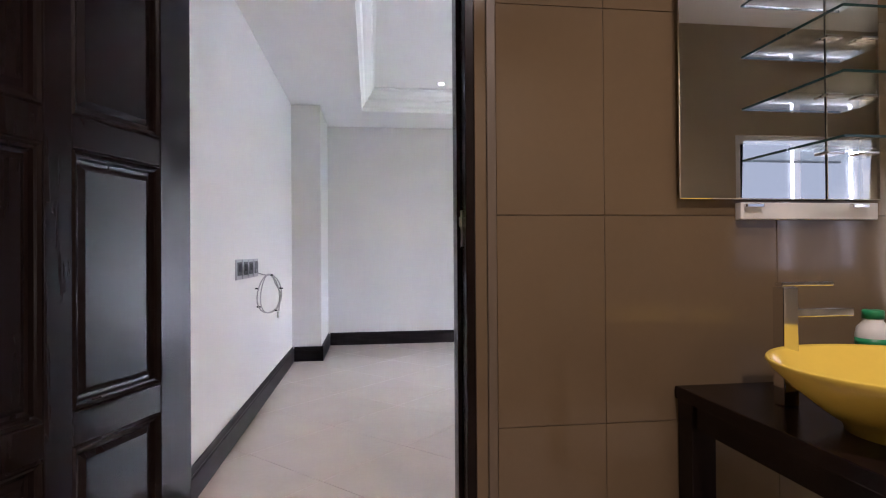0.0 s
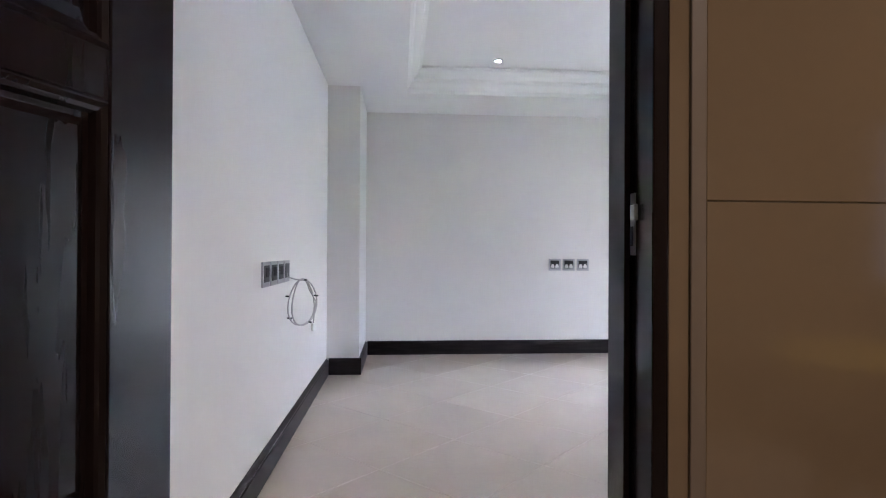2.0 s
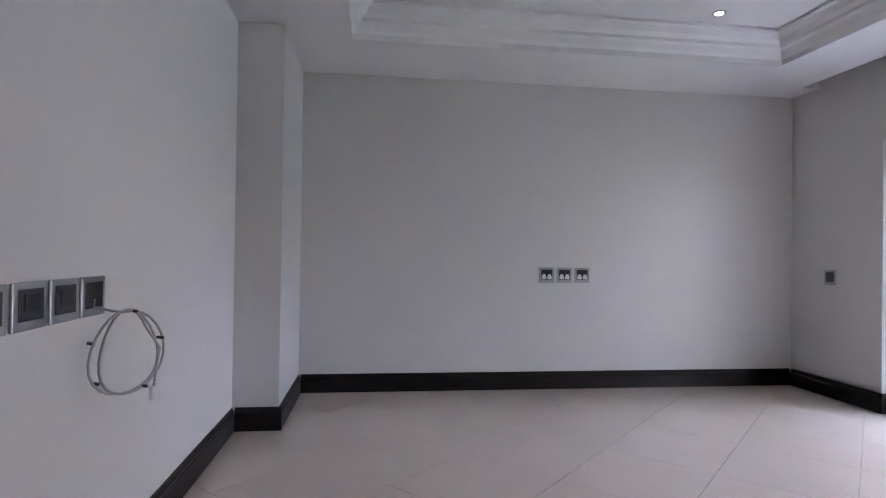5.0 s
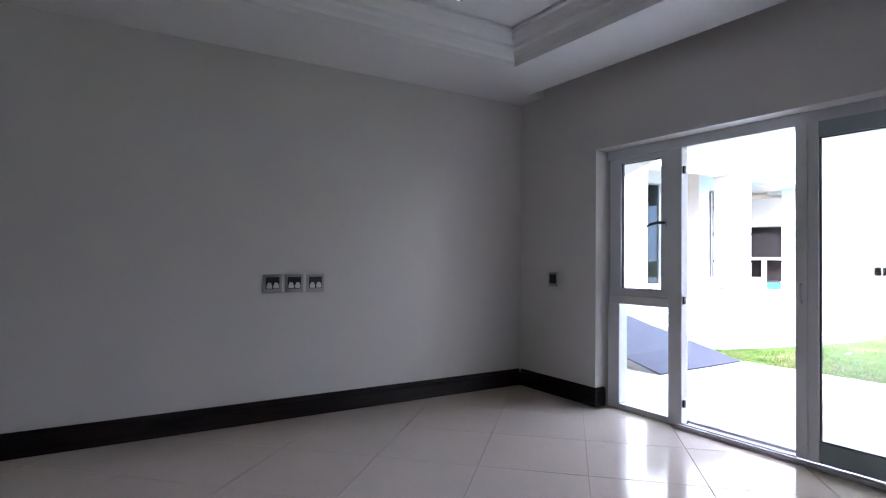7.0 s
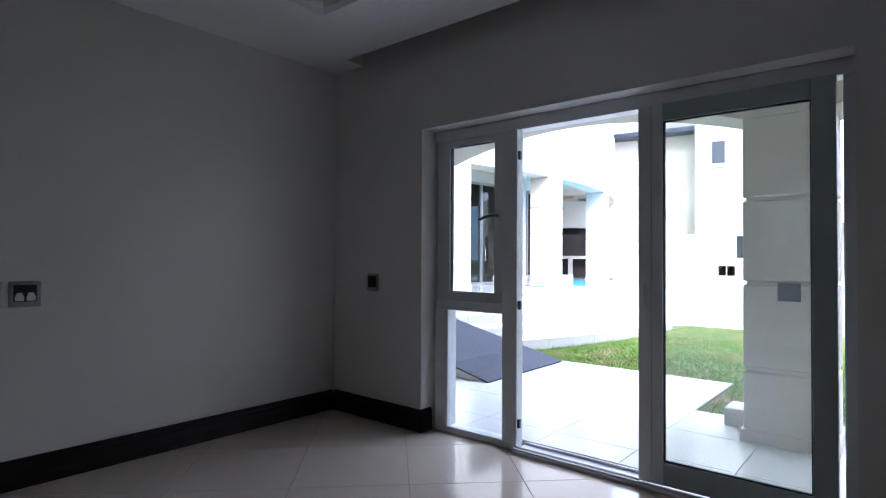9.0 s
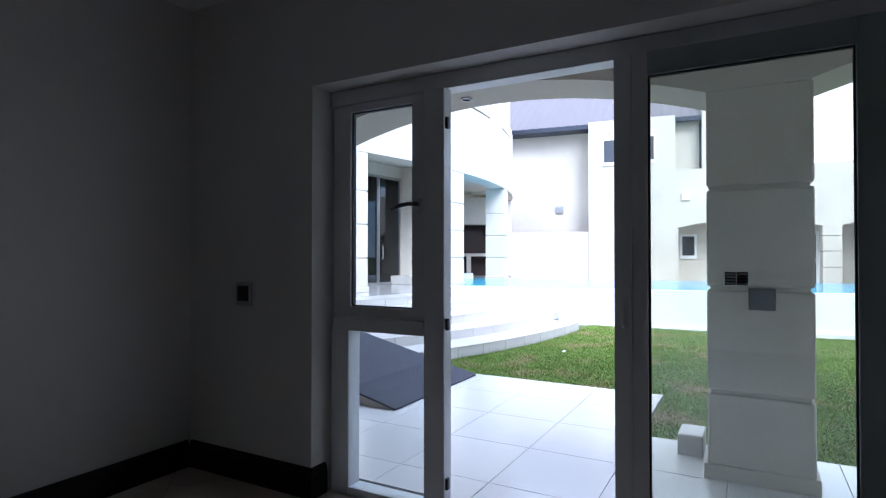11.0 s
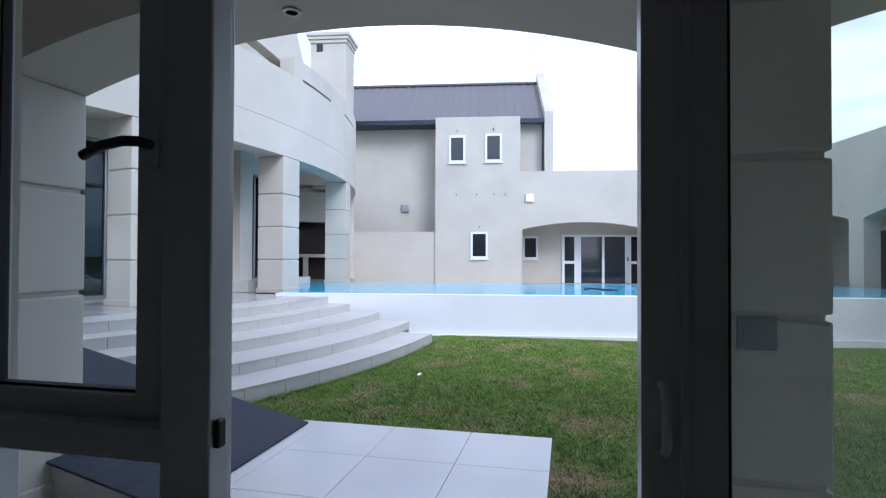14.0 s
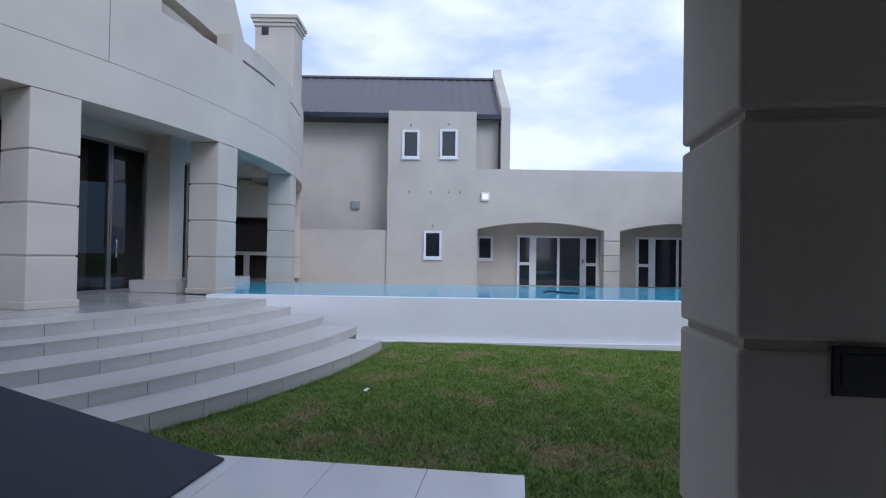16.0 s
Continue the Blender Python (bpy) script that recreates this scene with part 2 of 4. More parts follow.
def prism(bm, outline, axis, a, b, m=None):
    """An outline of (p, q) pairs pulled along an axis from a to b."""
    def at(p, q, d):
        v = Vector({"x": (d, p, q), "y": (p, d, q), "z": (p, q, d)}[axis])
        return m @ v if m else v
    lo = [bm.verts.new(at(p, q, a)) for p, q in outline]
    hi = [bm.verts.new(at(p, q, b)) for p, q in outline]
    bm.faces.new(lo[::-1])
    bm.faces.new(hi)
    for i in range(len(lo)):
        j = (i + 1) % len(lo)
        bm.faces.new((lo[i], lo[j], hi[j], hi[i]))


def bevel(bm, w, seg=2):
    bmesh.ops.recalc_face_normals(bm, faces=bm.faces)
    bmesh.ops.bevel(bm, geom=[e for e in bm.edges if e.calc_face_angle(0) > 0.5], offset=w, segments=seg, affect="EDGES", profile=0.5)


def lathe(bm, profile, centre, seg=32, sx=1.0, sy=1.0):
    rings = []
    for r, z in profile:
        rings.append([bm.verts.new((centre[0] + sx * r * math.cos(2 * math.pi * k / seg), centre[1] + sy * r * math.sin(2 * math.pi * k / seg), z)) for k in range(seg)])
    for a, b in zip(rings, rings[1:]):
        for k in range(seg):
            bm.faces.new((a[k], a[(k + 1) % seg], b[(k + 1) % seg], b[k]))
    bm.faces.new(rings[0][::-1])
    bm.faces.new(rings[-1])


def tube(bm, pts, r, seg=8):
    rings = []
    pts = [Vector(p) for p in pts]
    for i, p in enumerate(pts):
        d = (pts[min(i + 1, len(pts) - 1)] - pts[max(i - 1, 0)]).normalized()
        u = d.orthogonal().normalized() if not rings else (last_u - d * last_u.dot(d)).normalized()
        last_u = u
        v = d.cross(u)
        rings.append([bm.verts.new(p + r * (u * math.cos(2 * math.pi * k / seg) + v * math.sin(2 * math.pi * k / seg))) for k in range(seg)])
    for a, b in zip(rings, rings[1:]):
        for k in range(seg):
            bm.faces.new((a[k], a[(k + 1) % seg], b[(k + 1) % seg], b[k]))
    bm.faces.new(rings[0][::-1])
    bm.faces.new(rings[-1])


def part(name, bm, mat, parent=None, label="", smooth=False):
    """Links a bmesh as one mesh object under a thing or a part."""
    bmesh.ops.recalc_face_normals(bm, faces=bm.faces)
    me = bpy.data.meshes.new(name)
    bm.to_mesh(me)
    bm.free()
    me.materials.append(mat)
    if smooth:
        me.shade_smooth()
    ob = new(name, me)
    ob.parent = parent
    if label:
        ob["label"] = label
    return ob


def boxes(name, mat, parent, *bs, w=0.0, m=None, label=""):
    bm = bmesh.new()
    for b in bs:
        box(bm, *b, m=m)
    if w:
        bevel(bm, w)
    return part(name, bm, mat, parent, label)


def thing(name, label, category, group="", kind=""):
    return tagged(new(name), label, category, group, kind)


def setting(ob, label, category):
    return tagged(ob, label, category, kind="structure")


# ---------- the plan ----------
XL, YS, H = -4.90, -5.24, 2.745          # room: left wall, bathroom wall, ceiling
OY0, OY1, OZ = -3.45, -0.96, 2.15        # opening of the glazed doors
T = 0.31                                  # outer wall

setting(boxes("wall_north", WALL, None, (XL - 0.2, 0, -0.1, 0, 0.22, 3.3)), "smooth off-white painted wall with dark skirting", "wall")
setting(boxes("wall_west", WALL, None, (XL - 0.2, YS, -0.1, XL, 0, 3.3)), "smooth white painted wall with data plates", "wall")
setting(boxes("wall_return", WALL, None, (XL, -1.0, 0, -4.595, 0, H)), "boxed-out white wall return in the corner", "wall")
setting(boxes("wall_east", WALL, None, (0, OY1, -0.1, T, 0.22, 3.3), (0, OY0, OZ, T, OY1, 3.3), (0, YS - 0.16, -0.1, T, OY0, 3.3)),
        "off-white painted wall with wide glazed opening", "wall")
DX0, DX1, DZ = -4.655, -3.768, 2.06       # bathroom doorway
setting(boxes("wall_south", WALL, None, (XL - 0.2, YS - 0.07, -0.1, DX0 - 0.03, YS, 3.3), (DX1 + 0.03, YS - 0.07, -0.1, 0, YS, 3.3),
              (DX0 - 0.03, YS - 0.07, DZ + 0.03, DX1 + 0.03, YS, 3.3)), "white painted wall with doorway", "wall")

# ceiling with a stepped tray
TX0, TX1, TY0, TY1, TZ = -4.17, -0.77, -4.5, -0.82, 2.97
bm = bmesh.new()
CG, CY = -0.17, -0.32                      # curtain recess along the glazed wall
for b in ((XL, TY1, H, CG, 0, 3.2), (XL, YS, H, CG, TY0, 3.2), (XL, TY0, H, TX0, TY1, 3.2), (TX1, TY0, H, CG, TY1, 3.2), (TX0, TY0, TZ, TX1, TY1, 3.2),
          (CG, CY, H, 0, 0, 3.2), (CG, -5.0, 2.98, 0, CY, 3.2), (CG, YS, H, 0, -5.0, 3.2)):
    box(bm, *b)
setting(part("ceiling", bm, CEIL), "white plaster ceiling with recessed tray", "ceiling")


def cornice(name, x0, y0, x1, y1, profile, mat, label):
    """A moulding that runs round the inside of a rectangle; profile: (inset, z)."""
    bm = bmesh.new()
    loops = []
    for d, z in profile:
        loops.append([bm.verts.new(p) for p in ((x0 + d, y0 + d, z), (x1 - d, y0 + d, z), (x1 - d, y1 - d, z), (x0 + d, y1 - d, z))])
    for a, b in zip(loops, loops[1:] + loops[:1]):
        for k in range(4):
            bm.faces.new((a[k], a[(k + 1) % 4], b[(k + 1) % 4], b[k]))
    return setting(part(name, bm, mat), label, "cornice")


cornice("trim", TX0, TY0, TX1, TY1, [(-0.002, H - 0.012), (0.02, H - 0.012), (0.02, H + 0.03), (0.045, H + 0.05), (0.06, H + 0.085), (0.085, H + 0.10), (0.085, H + 0.125),
        (0.12, H + 0.15), (0.135, H + 0.19), (0.16, H + 0.20), (0.16, TZ - 0.004), (-0.002, TZ - 0.004)], CEIL, "white stepped plaster tray moulding")


# skirting
def skirting(name, p0, p1, inward, mat=SKIRT):
    """A skirting board along p0-p1; inward: the way into the room."""
    prof = [(0, 0.002), (0.022, 0.002), (0.022, 0.115), (0.018, 0.12), (0.018, 0.128), (0.021, 0.134), (0.014, 0.146), (0.008, 0.158), (0, 0.158)]
    bm = bmesh.new()
    ends = []
    for p in (p0, p1):
        ends.append([bm.verts.new((p[0] + inward[0] * d, p[1] + inward[1] * d, z)) for d, z in prof])
    bm.faces.new(ends[0])
    bm.faces.new(ends[1][::-1])
    for i in range(len(prof)):
        j = (i + 1) % len(prof)
        bm.faces.new((ends[0][i], ends[0][j], ends[1][j], ends[1][i]))
    return setting(part(name, bm, mat), "dark stained moulded skirting board", "skirting")


skirting("baseboard", (-4.595 + 0.022, -0.001), (-0.022, -0.001), (0, -1))
skirting("baseboard", (-4.594, -1.022), (-4.594, -0.022), (1, 0))
skirting("baseboard", (XL + 0.022, -1.001), (-4.573, -1.001), (0, -1))
skirting("baseboard", (XL + 0.001, YS + 0.02), (XL + 0.001, -1.022), (1, 0))
skirting("baseboard", (-0.001, OY1 - 0.02), (-0.001, -0.022), (-1, 0))
skirting("baseboard", (0.001, OY1 - 0.001), (0.10, OY1 - 0.001), (0, -1))
skirting("baseboard", (-0.001, YS + 0.02), (-0.001, OY0), (-1, 0))
skirting("baseboard", (DX1 + 0.1, YS + 0.001), (-0.022, YS + 0.001), (0, 1))

# recessed downlights
for sx, sy in ((-3.30, -1.175), (-1.53, -1.15), (-3.31, -2.50), (-1.53, -2.50), (-3.31, -3.9), (-1.53, -3.9)):
    lit = sy > -2
    spot = thing("downlight", "small round recessed ceiling downlight, " + ("lit" if lit else "unlit"), "downlight", "ceiling downlights")
    spot.location = (sx, sy, TZ)
    bm = bmesh.new()
    lathe(bm, [(0.030, 0.0), (0.030, -0.006), (0.045, -0.006), (0.048, -0.001), (0.048, 0.0)], (0, 0), 24)
    part("ring", bm, STEEL, spot, "brushed metal ring", True)
    bm = bmesh.new()
    lathe(bm, [(0.028, -0.0075), (0.028, -0.0065)], (0, 0), 20)
    part("lens", bm, BULB if lit else STEEL, spot, "glowing lens" if lit else "unlit lens")


# ---------- wall plates ----------
def wall_plate(m, w, h, kind, label, face=None):
    """A switch or socket plate; local x along the wall, local -y out of it."""
    t = thing("wall_socket" if kind == "socket" else "wall_plate", label, "socket" if kind == "socket" else "wall plate")
    t.matrix_world = m
    boxes("plate", face or STEEL, t, (-w / 2, -0.010, -h / 2, w / 2, -0.001, h / 2), w=0.003)
    boxes("insert", BLACKPLASTIC, t, (-w * 0.36, -0.0135, -h * 0.30, w * 0.36, -0.0104, h * 0.36), w=0.002)
    if kind == "socket":
        for s in (-1, 1):
            bm = bmesh.new()
            cx = s * w * 0.18
            prism(bm, [(cx - 0.019, -0.036), (cx + 0.019, -0.036), (cx + 0.021, -0.018), (cx + 0.011, 0.008), (cx - 0.011, 0.008), (cx - 0.021, -0.018)], "y", -0.017, -0.0137)
            part("outlet", bm, WHITEPLASTIC, t, "white three-pin outlet face")
            boxes("rocker", BLACKPLASTIC, t, (cx - 0.012, -0.0165, 0.014, cx + 0.012, -0.0137, 0.036), w=0.001)
    elif kind == "data":
        boxes("port", GASKET, t, (-w * 0.22, -0.0165, -h * 0.1, w * 0.22, -0.0137, h * 0.26), w=0.001)
    return t


for sx in (-2.423, -2.258, -2.091):
    tagged(wall_plate(pose(sx, 0, 1.026), 0.142, 0.135, "socket", "steel double socket plate with white outlets"), group="sockets on the wall")
wall_plate(pose(0, -0.461, 1.045, 0, 0, -90), 0.12, 0.13, "blank", "steel blanking plate with black insert beside glazed doors")
for i, yy in enumerate((-3.42, -3.245, -3.075, -2.905)):
    wall_plate(pose(XL, yy, 1.05, 0, 0, 90), 0.155, 0.13, "data" if i < 3 else "cover", "grey steel television and data plate")

# coiled cable that hangs from the last plate
cable = thing("coiled_cable", "loosely coiled white cable hanging from a wall plate", "cable")
cable.matrix_world = pose(-4.81, -2.84, 0.85, 0, 0, 58)   # local x runs outwards along the loops
bm = bmesh.new()
plate_end = cable.matrix_world.inverted() @ Vector((XL + 0.012, -2.905, 1.04))
pts = [tuple(plate_end), (-0.10, 0.03, 0.165), (-0.045, 0.015, 0.148)]
for k in range(0, 53):
    a = math.radians(95 - k * 15)
    pts.append((0.0 + (0.130 + 0.03 * math.sin(k * 0.21)) * math.cos(a), 0.02 * math.sin(k * 0.26), (0.143 + 0.008 * math.sin(k * 0.31)) * math.sin(a)))
pts += [(0.128, 0.0, 0.0), (0.116, 0.005, -0.09), (0.108, 0.005, -0.14)]
tube(bm, pts, 0.0045, 6)
part("lead", bm, CABLE, cable, "thin white cable", True)
for a in (15, 80, 160, 215, 300):
    boxes("tie", BLACKPLASTIC, cable, (-0.005, -0.016, -0.005, 0.005, 0.016, 0.005), w=0.002).location = (0.133 * math.cos(radians(a)), 0, 0.145 * math.sin(radians(a)))
boxes("plug", WHITEPLASTIC, cable, (0.095, -0.006, -0.185, 0.12, 0.014, -0.135), w=0.004)

# ---------- glazed doors ----------
FX = 0.17                                  # inner face of the frame
doors = thing("glazed_door_unit", "white framed glazed door with side window, one leaf open", "glazed door", kind="structure")


def bar(name, y0, y1, z0, z1, x0=FX, x1=FX + 0.07, mat=PVC, w=0.005, label=""):
    return boxes(name, mat, doors, (x0, y0, z0, x1, y1, z1), w=w, label=label)


LX = 0.085                                 # inner face of the sliding leaf
bar("head", OY0, OY1, 2.07, 2.15, FX - 0.03)
bar("jamb", -0.99, OY1, 0.0, 2.07)
bar("jamb", OY0, -3.395, 0.0, 2.07, FX - 0.03)
bar("mullion", -1.683, -1.57, 0.0, 2.07, FX - 0.055, FX + 0.012)
bar("glazing_bead", -1.678, -1.665, 0.03, 2.07, FX + 0.013, FX + 0.03)
bar("transom", -1.57, -1.0, 0.866, 0.936, FX - 0.055, FX + 0.06)
bar("lower_jamb", -1.105, -0.99, 0.0, 0.866, FX - 0.05, FX + 0.05)
bar("sill_rail", -1.57, -1.105, 0.0, 0.045, FX - 0.05, FX + 0.05)
bar("threshold", OY0 + 0.065, -1.683, 0.0, 0.018, LX - 0.03, FX + 0.10)
bar("track_rail", OY0 + 0.065, -1.683, 0.018, 0.032, LX - 0.022, LX - 0.010, w=0.002)
bar("track_rail", -2.48, -1.683, 0.018, 0.034, LX + 0.018, LX + 0.026, STEEL, 0.002, "steel sliding track")
bar("track_rail", -2.48, -1.683, 0.018, 0.034, FX + 0.04, FX + 0.05, w=0.002)
# opening sash with its handle
sash = boxes("sash", PVC, doors, (FX - 0.018, -1.568, 0.937, FX + 0.032, -1.481, 2.068), (FX - 0.018, -1.093, 0.937, FX + 0.032, -0.991, 2.068),
             (FX - 0.018, -1.481, 0.937, FX + 0.032, -1.093, 0.990), (FX - 0.018, -1.481, 2.028, FX + 0.032, -1.093, 2.068), label="white window sash")
boxes("gasket", GASKET, sash, (FX - 0.004, -1.4805, 0.991, FX + 0.020, -1.474, 2.027), (FX - 0.004, -1.100, 0.991, FX + 0.020, -1.0935, 2.027),
      (FX - 0.004, -1.474, 0.991, FX + 0.020, -1.100, 0.997), (FX - 0.004, -1.474, 2.021, FX + 0.020, -1.100, 2.027))
bm = bmesh.new()
tube(bm, [(FX - 0.0295, -1.52, 1.515), (FX - 0.065, -1.52, 1.515), (FX - 0.072, -1.49, 1.516), (FX - 0.072, -1.44, 1.508), (FX - 0.068, -1.39, 1.490)], 0.011, 10)
part("handle", bm, HANDLEGREY, sash, "dark window handle", True)
boxes("handle_base", PVC, sash, (FX - 0.030, -1.535, 1.465, FX - 0.0185, -1.505, 1.545), w=0.004)


def pane(name, y0, y1, z0, z1, x=FX + 0.026, mat=GLASS, parent=None):
    ob = boxes(name, mat, parent or doors, (x, y0, z0, x + 0.006, y1, z1))
    ob.visible_shadow = False
    return ob


pane("pane", -1.481, -1.093, 0.990, 2.028, FX + 0.005)
pane("pane", -1.57, -1.105, 0.045, 0.866, FX - 0.01)
# sliding leaf on the inner track
leaf = boxes("sliding_leaf", PVC, doors, (LX, -2.612, 0.033, LX + 0.05, -2.484, 2.066), label="white sliding leaf with grey rails")
boxes("closing_stile", LEAFGREY, leaf, (LX, -3.375, 0.033, LX + 0.05, -3.28, 2.066), w=0.003)
boxes("bottom_rail", LEAFGREY, leaf, (LX + 0.004, -3.2795, 0.033, LX + 0.046, -2.6125, 0.155), w=0.003, label="grey-green bottom rail")
boxes("top_rail", LEAFGREY, leaf, (LX + 0.004, -3.2795, 1.972, LX + 0.046, -2.6125, 2.066), w=0.003)
boxes("stile_ridge", PVC, leaf, (LX - 0.009, -2.556, 0.04, LX - 0.0005, -2.542, 2.06), w=0.003)
boxes("gasket", GASKET, leaf, (LX + 0.014, -3.2795, 0.1555, LX + 0.03, -3.273, 1.9715), (LX + 0.014, -2.62, 0.1555, LX + 0.03, -2.6125, 1.9715),
      (LX + 0.014, -3.273, 1.964, LX + 0.03, -2.62, 1.9715), (LX + 0.014, -3.273, 0.1555, LX + 0.03, -2.62, 0.163))
pane("pane", -3.273, -2.62, 0.163, 1.964, LX + 0.019, DUSTY, leaf)
bm = bmesh.new()
tube(bm, [(LX - 0.001, -2.515, 1.085), (LX - 0.018, -2.517, 1.082), (LX - 0.022, -2.519, 1.05), (LX - 0.020, -2.519, 0.99), (LX - 0.001, -2.519, 0.975)], 0.008, 10)
part("pull_handle", bm, PVC, leaf, "white pull handle", True)
for z in (0.17, 0.93, 1.90):
    boxes("catch", BLACKPLASTIC, doors, (FX - 0.045, -1.698, z - 0.028, FX - 0.02, -1.6835, z + 0.028), w=0.004)
# two small paper labels on the glass
for y in (-2.898, -2.938):
    sticker = tagged(boxes("glass_label", BLACKPLASTIC, None, (LX + 0.0275, y - 0.018, 1.15, LX + 0.0290, y + 0.018, 1.199)),
                     "small dark printed label stuck to the glass", "label")
    for k in range(4):
        boxes("print_row", PRINT, sticker, (LX + 0.0258, y - 0.014, 1.155 + 0.011 * k, LX + 0.0272, y + 0.014, 1.160 + 0.011 * k))

# ---------- bathroom ----------
BEIGE = material("beige_wall_paint", (0.40, 0.345, 0.25), 0.4, var=0.04)
BRONZE = material("bronze_edge_strip", (0.15, 0.115, 0.078), 0.4)
BROWNGROUT = material("brown_grout", (0.125, 0.088, 0.05), 0.6)
BY, BX0, BX1, BS, BZ = -5.40, -5.1, -0.02, -7.75, 2.90
WX0, WX1, WZ0, WZ1 = -1.25, -0.15, 0.95, 2.05        # bathroom window
setting(boxes("wall_bath_north", BROWNGROUT, None, (DX1 + 0.03, BY + 0.003, -0.1, BX1, YS - 0.07, BZ + 0.05), (BX0, BY + 0.003, -0.1, DX0 - 0.03, YS - 0.07, BZ + 0.05),
              (DX0 - 0.03, BY + 0.003, DZ + 0.03, DX1 + 0.03, YS - 0.07, BZ + 0.05)), "brown glazed tiled bathroom wall", "wall")
setting(boxes("wall_bath_east", BEIGE, None, (BX1, BS, -0.1, BX1 + 0.15, BY - 0.004, BZ + 0.05)), "beige bathroom wall", "wall")
setting(boxes("wall_bath_west", BROWNTILE, None, (BX0 - 0.15, BS, -0.1, BX0, YS - 0.07, BZ + 0.05)), "brown tiled bathroom wall", "wall")
setting(boxes("wall_bath_south", BEIGE, None, (BX0, BS - 0.15, -0.1, WX0, BS, BZ + 0.05), (WX1, BS - 0.15, -0.1, BX1, BS, BZ + 0.05),
              (WX0, BS - 0.15, -0.1, WX1, BS, WZ0), (WX0, BS - 0.15, WZ1, WX1, BS, BZ + 0.05)), "beige bathroom wall with window", "wall")
setting(boxes("ceiling_bath", CEIL, None, (BX0, BS, BZ, BX1, BY + 0.1, BZ + 0.15)), "white bathroom ceiling", "ceiling")
setting(boxes("floor_bath", TILE, None, (BX0, BS, -0.1, BX1, YS - 0.08, -0.002)), "cream tiled bathroom floor", "floor")
win = thing("window_bath", "white framed bathroom window with panes darkened to dim the sky", "window", kind="structure")
WM = (WX0 + WX1) / 2
boxes("window_frame", PVC, win, (WX0, BS - 0.1, WZ0, WX0 + 0.06, BS - 0.03, WZ1), (WX1 - 0.06, BS - 0.1, WZ0, WX1, BS - 0.03, WZ1), (WX0 + 0.06, BS - 0.1, WZ0, WX1 - 0.06, BS - 0.03, WZ0 + 0.06),
      (WX0 + 0.06, BS - 0.1, WZ1 - 0.06, WX1 - 0.06, BS - 0.03, WZ1), (WM - 0.03, BS - 0.1, WZ0 + 0.06, WM + 0.03, BS - 0.03, WZ1 - 0.06))
for a, b in ((WX0 + 0.06, WM - 0.03), (WM + 0.03, WX1 - 0.06)):
    boxes("pane", DIMPANE, win, (a, BS - 0.07, WZ0 + 0.06, b, BS - 0.064, WZ1 - 0.06)).visible_shadow = False

# dark wooden door frame
frame_ob = thing("door_frame", "dark stained wooden door frame", "door frame", kind="structure")
boxes("jamb", DARKWOOD, frame_ob, (DX1, BY, 0, DX1 + 0.029, YS + 0.012, DZ), (DX1 - 0.014, BY + 0.088, 0, DX1 - 0.0005, YS + 0.012, DZ - 0.014), w=0.003)
boxes("jamb", DARKWOOD, frame_ob, (DX0 - 0.029, BY, 0, DX0, YS + 0.012, DZ), w=0.003)
boxes("head", DARKWOOD, frame_ob, (DX0 - 0.029, BY, DZ + 0.001, DX1 + 0.029, YS + 0.012, DZ + 0.029), w=0.003)
boxes("architrave", DARKWOOD, frame_ob, (DX1 + 0.03, YS + 0.001, 0, DX1 + 0.09, YS + 0.014, DZ + 0.09), w=0.004)
boxes("architrave", DARKWOOD, frame_ob, (DX0 - 0.09, YS + 0.001, 0, DX0 - 0.03, YS + 0.014, DZ + 0.09), w=0.004)
boxes("architrave", DARKWOOD, frame_ob, (DX0 - 0.029, YS + 0.013, DZ + 0.03, DX1 + 0.029, YS + 0.024, DZ + 0.09), w=0.004)
strike = boxes("strike_plate", STEEL, frame_ob, (DX1 - 0.0026, -5.331, 1.168, DX1 - 0.0004, -5.307, 1.284), label="steel strike plate")
boxes("lip", STEEL, strike, (DX1 - 0.010, -5.347, 1.232, DX1 - 0.0027, -5.326, 1.262), w=0.002)
boxes("slot", GASKET, strike, (DX1 - 0.0036, -5.325, 1.185, DX1 - 0.0027, -5.311, 1.222), (DX1 - 0.0036, -5.325, 1.236, DX1 - 0.0027, -5.311, 1.264))
# narrow tile return and its pale edge strip beside the frame
setting(boxes("trim_tile_return", BROWNTILE, None, (DX1 + 0.030, BY + 0.0015, 0, DX1 + 0.066, BY + 0.011, BZ), w=0.001), "narrow brown tile return beside the frame", "trim")
setting(boxes("trim_tile_edge", BRONZE, None, (DX1 + 0.067, BY - 0.005, 0, DX1 + 0.095, BY + 0.010, BZ), w=0.002), "dull bronze tile edge strip", "trim")

# six-panel door that stands open into the bathroom
leaf_m = pose(-4.622, BY + 0.03, 0, 0, 0, -90 - 19)
door = thing("panelled_door", "open dark stained six-panel wooden door", "door")
door.matrix_world = leaf_m
W, TH = 0.83, 0.042
xs, zs = ((0.125, 0.405), (0.475, 0.735)), ((0.17, 0.725), (0.80, 1.387), (1.46, 1.93))
boxes("stile", DARKWOOD, door, (0, 0, 0.006, 0.125, TH, 2.03), w=0.002)
boxes("stile", DARKWOOD, door, (0.735, 0, 0.006, W, TH, 2.03), w=0.002)
boxes("muntin", DARKWOOD, door, (0.405, 0, 0.006, 0.475, TH, 2.03), w=0.002)
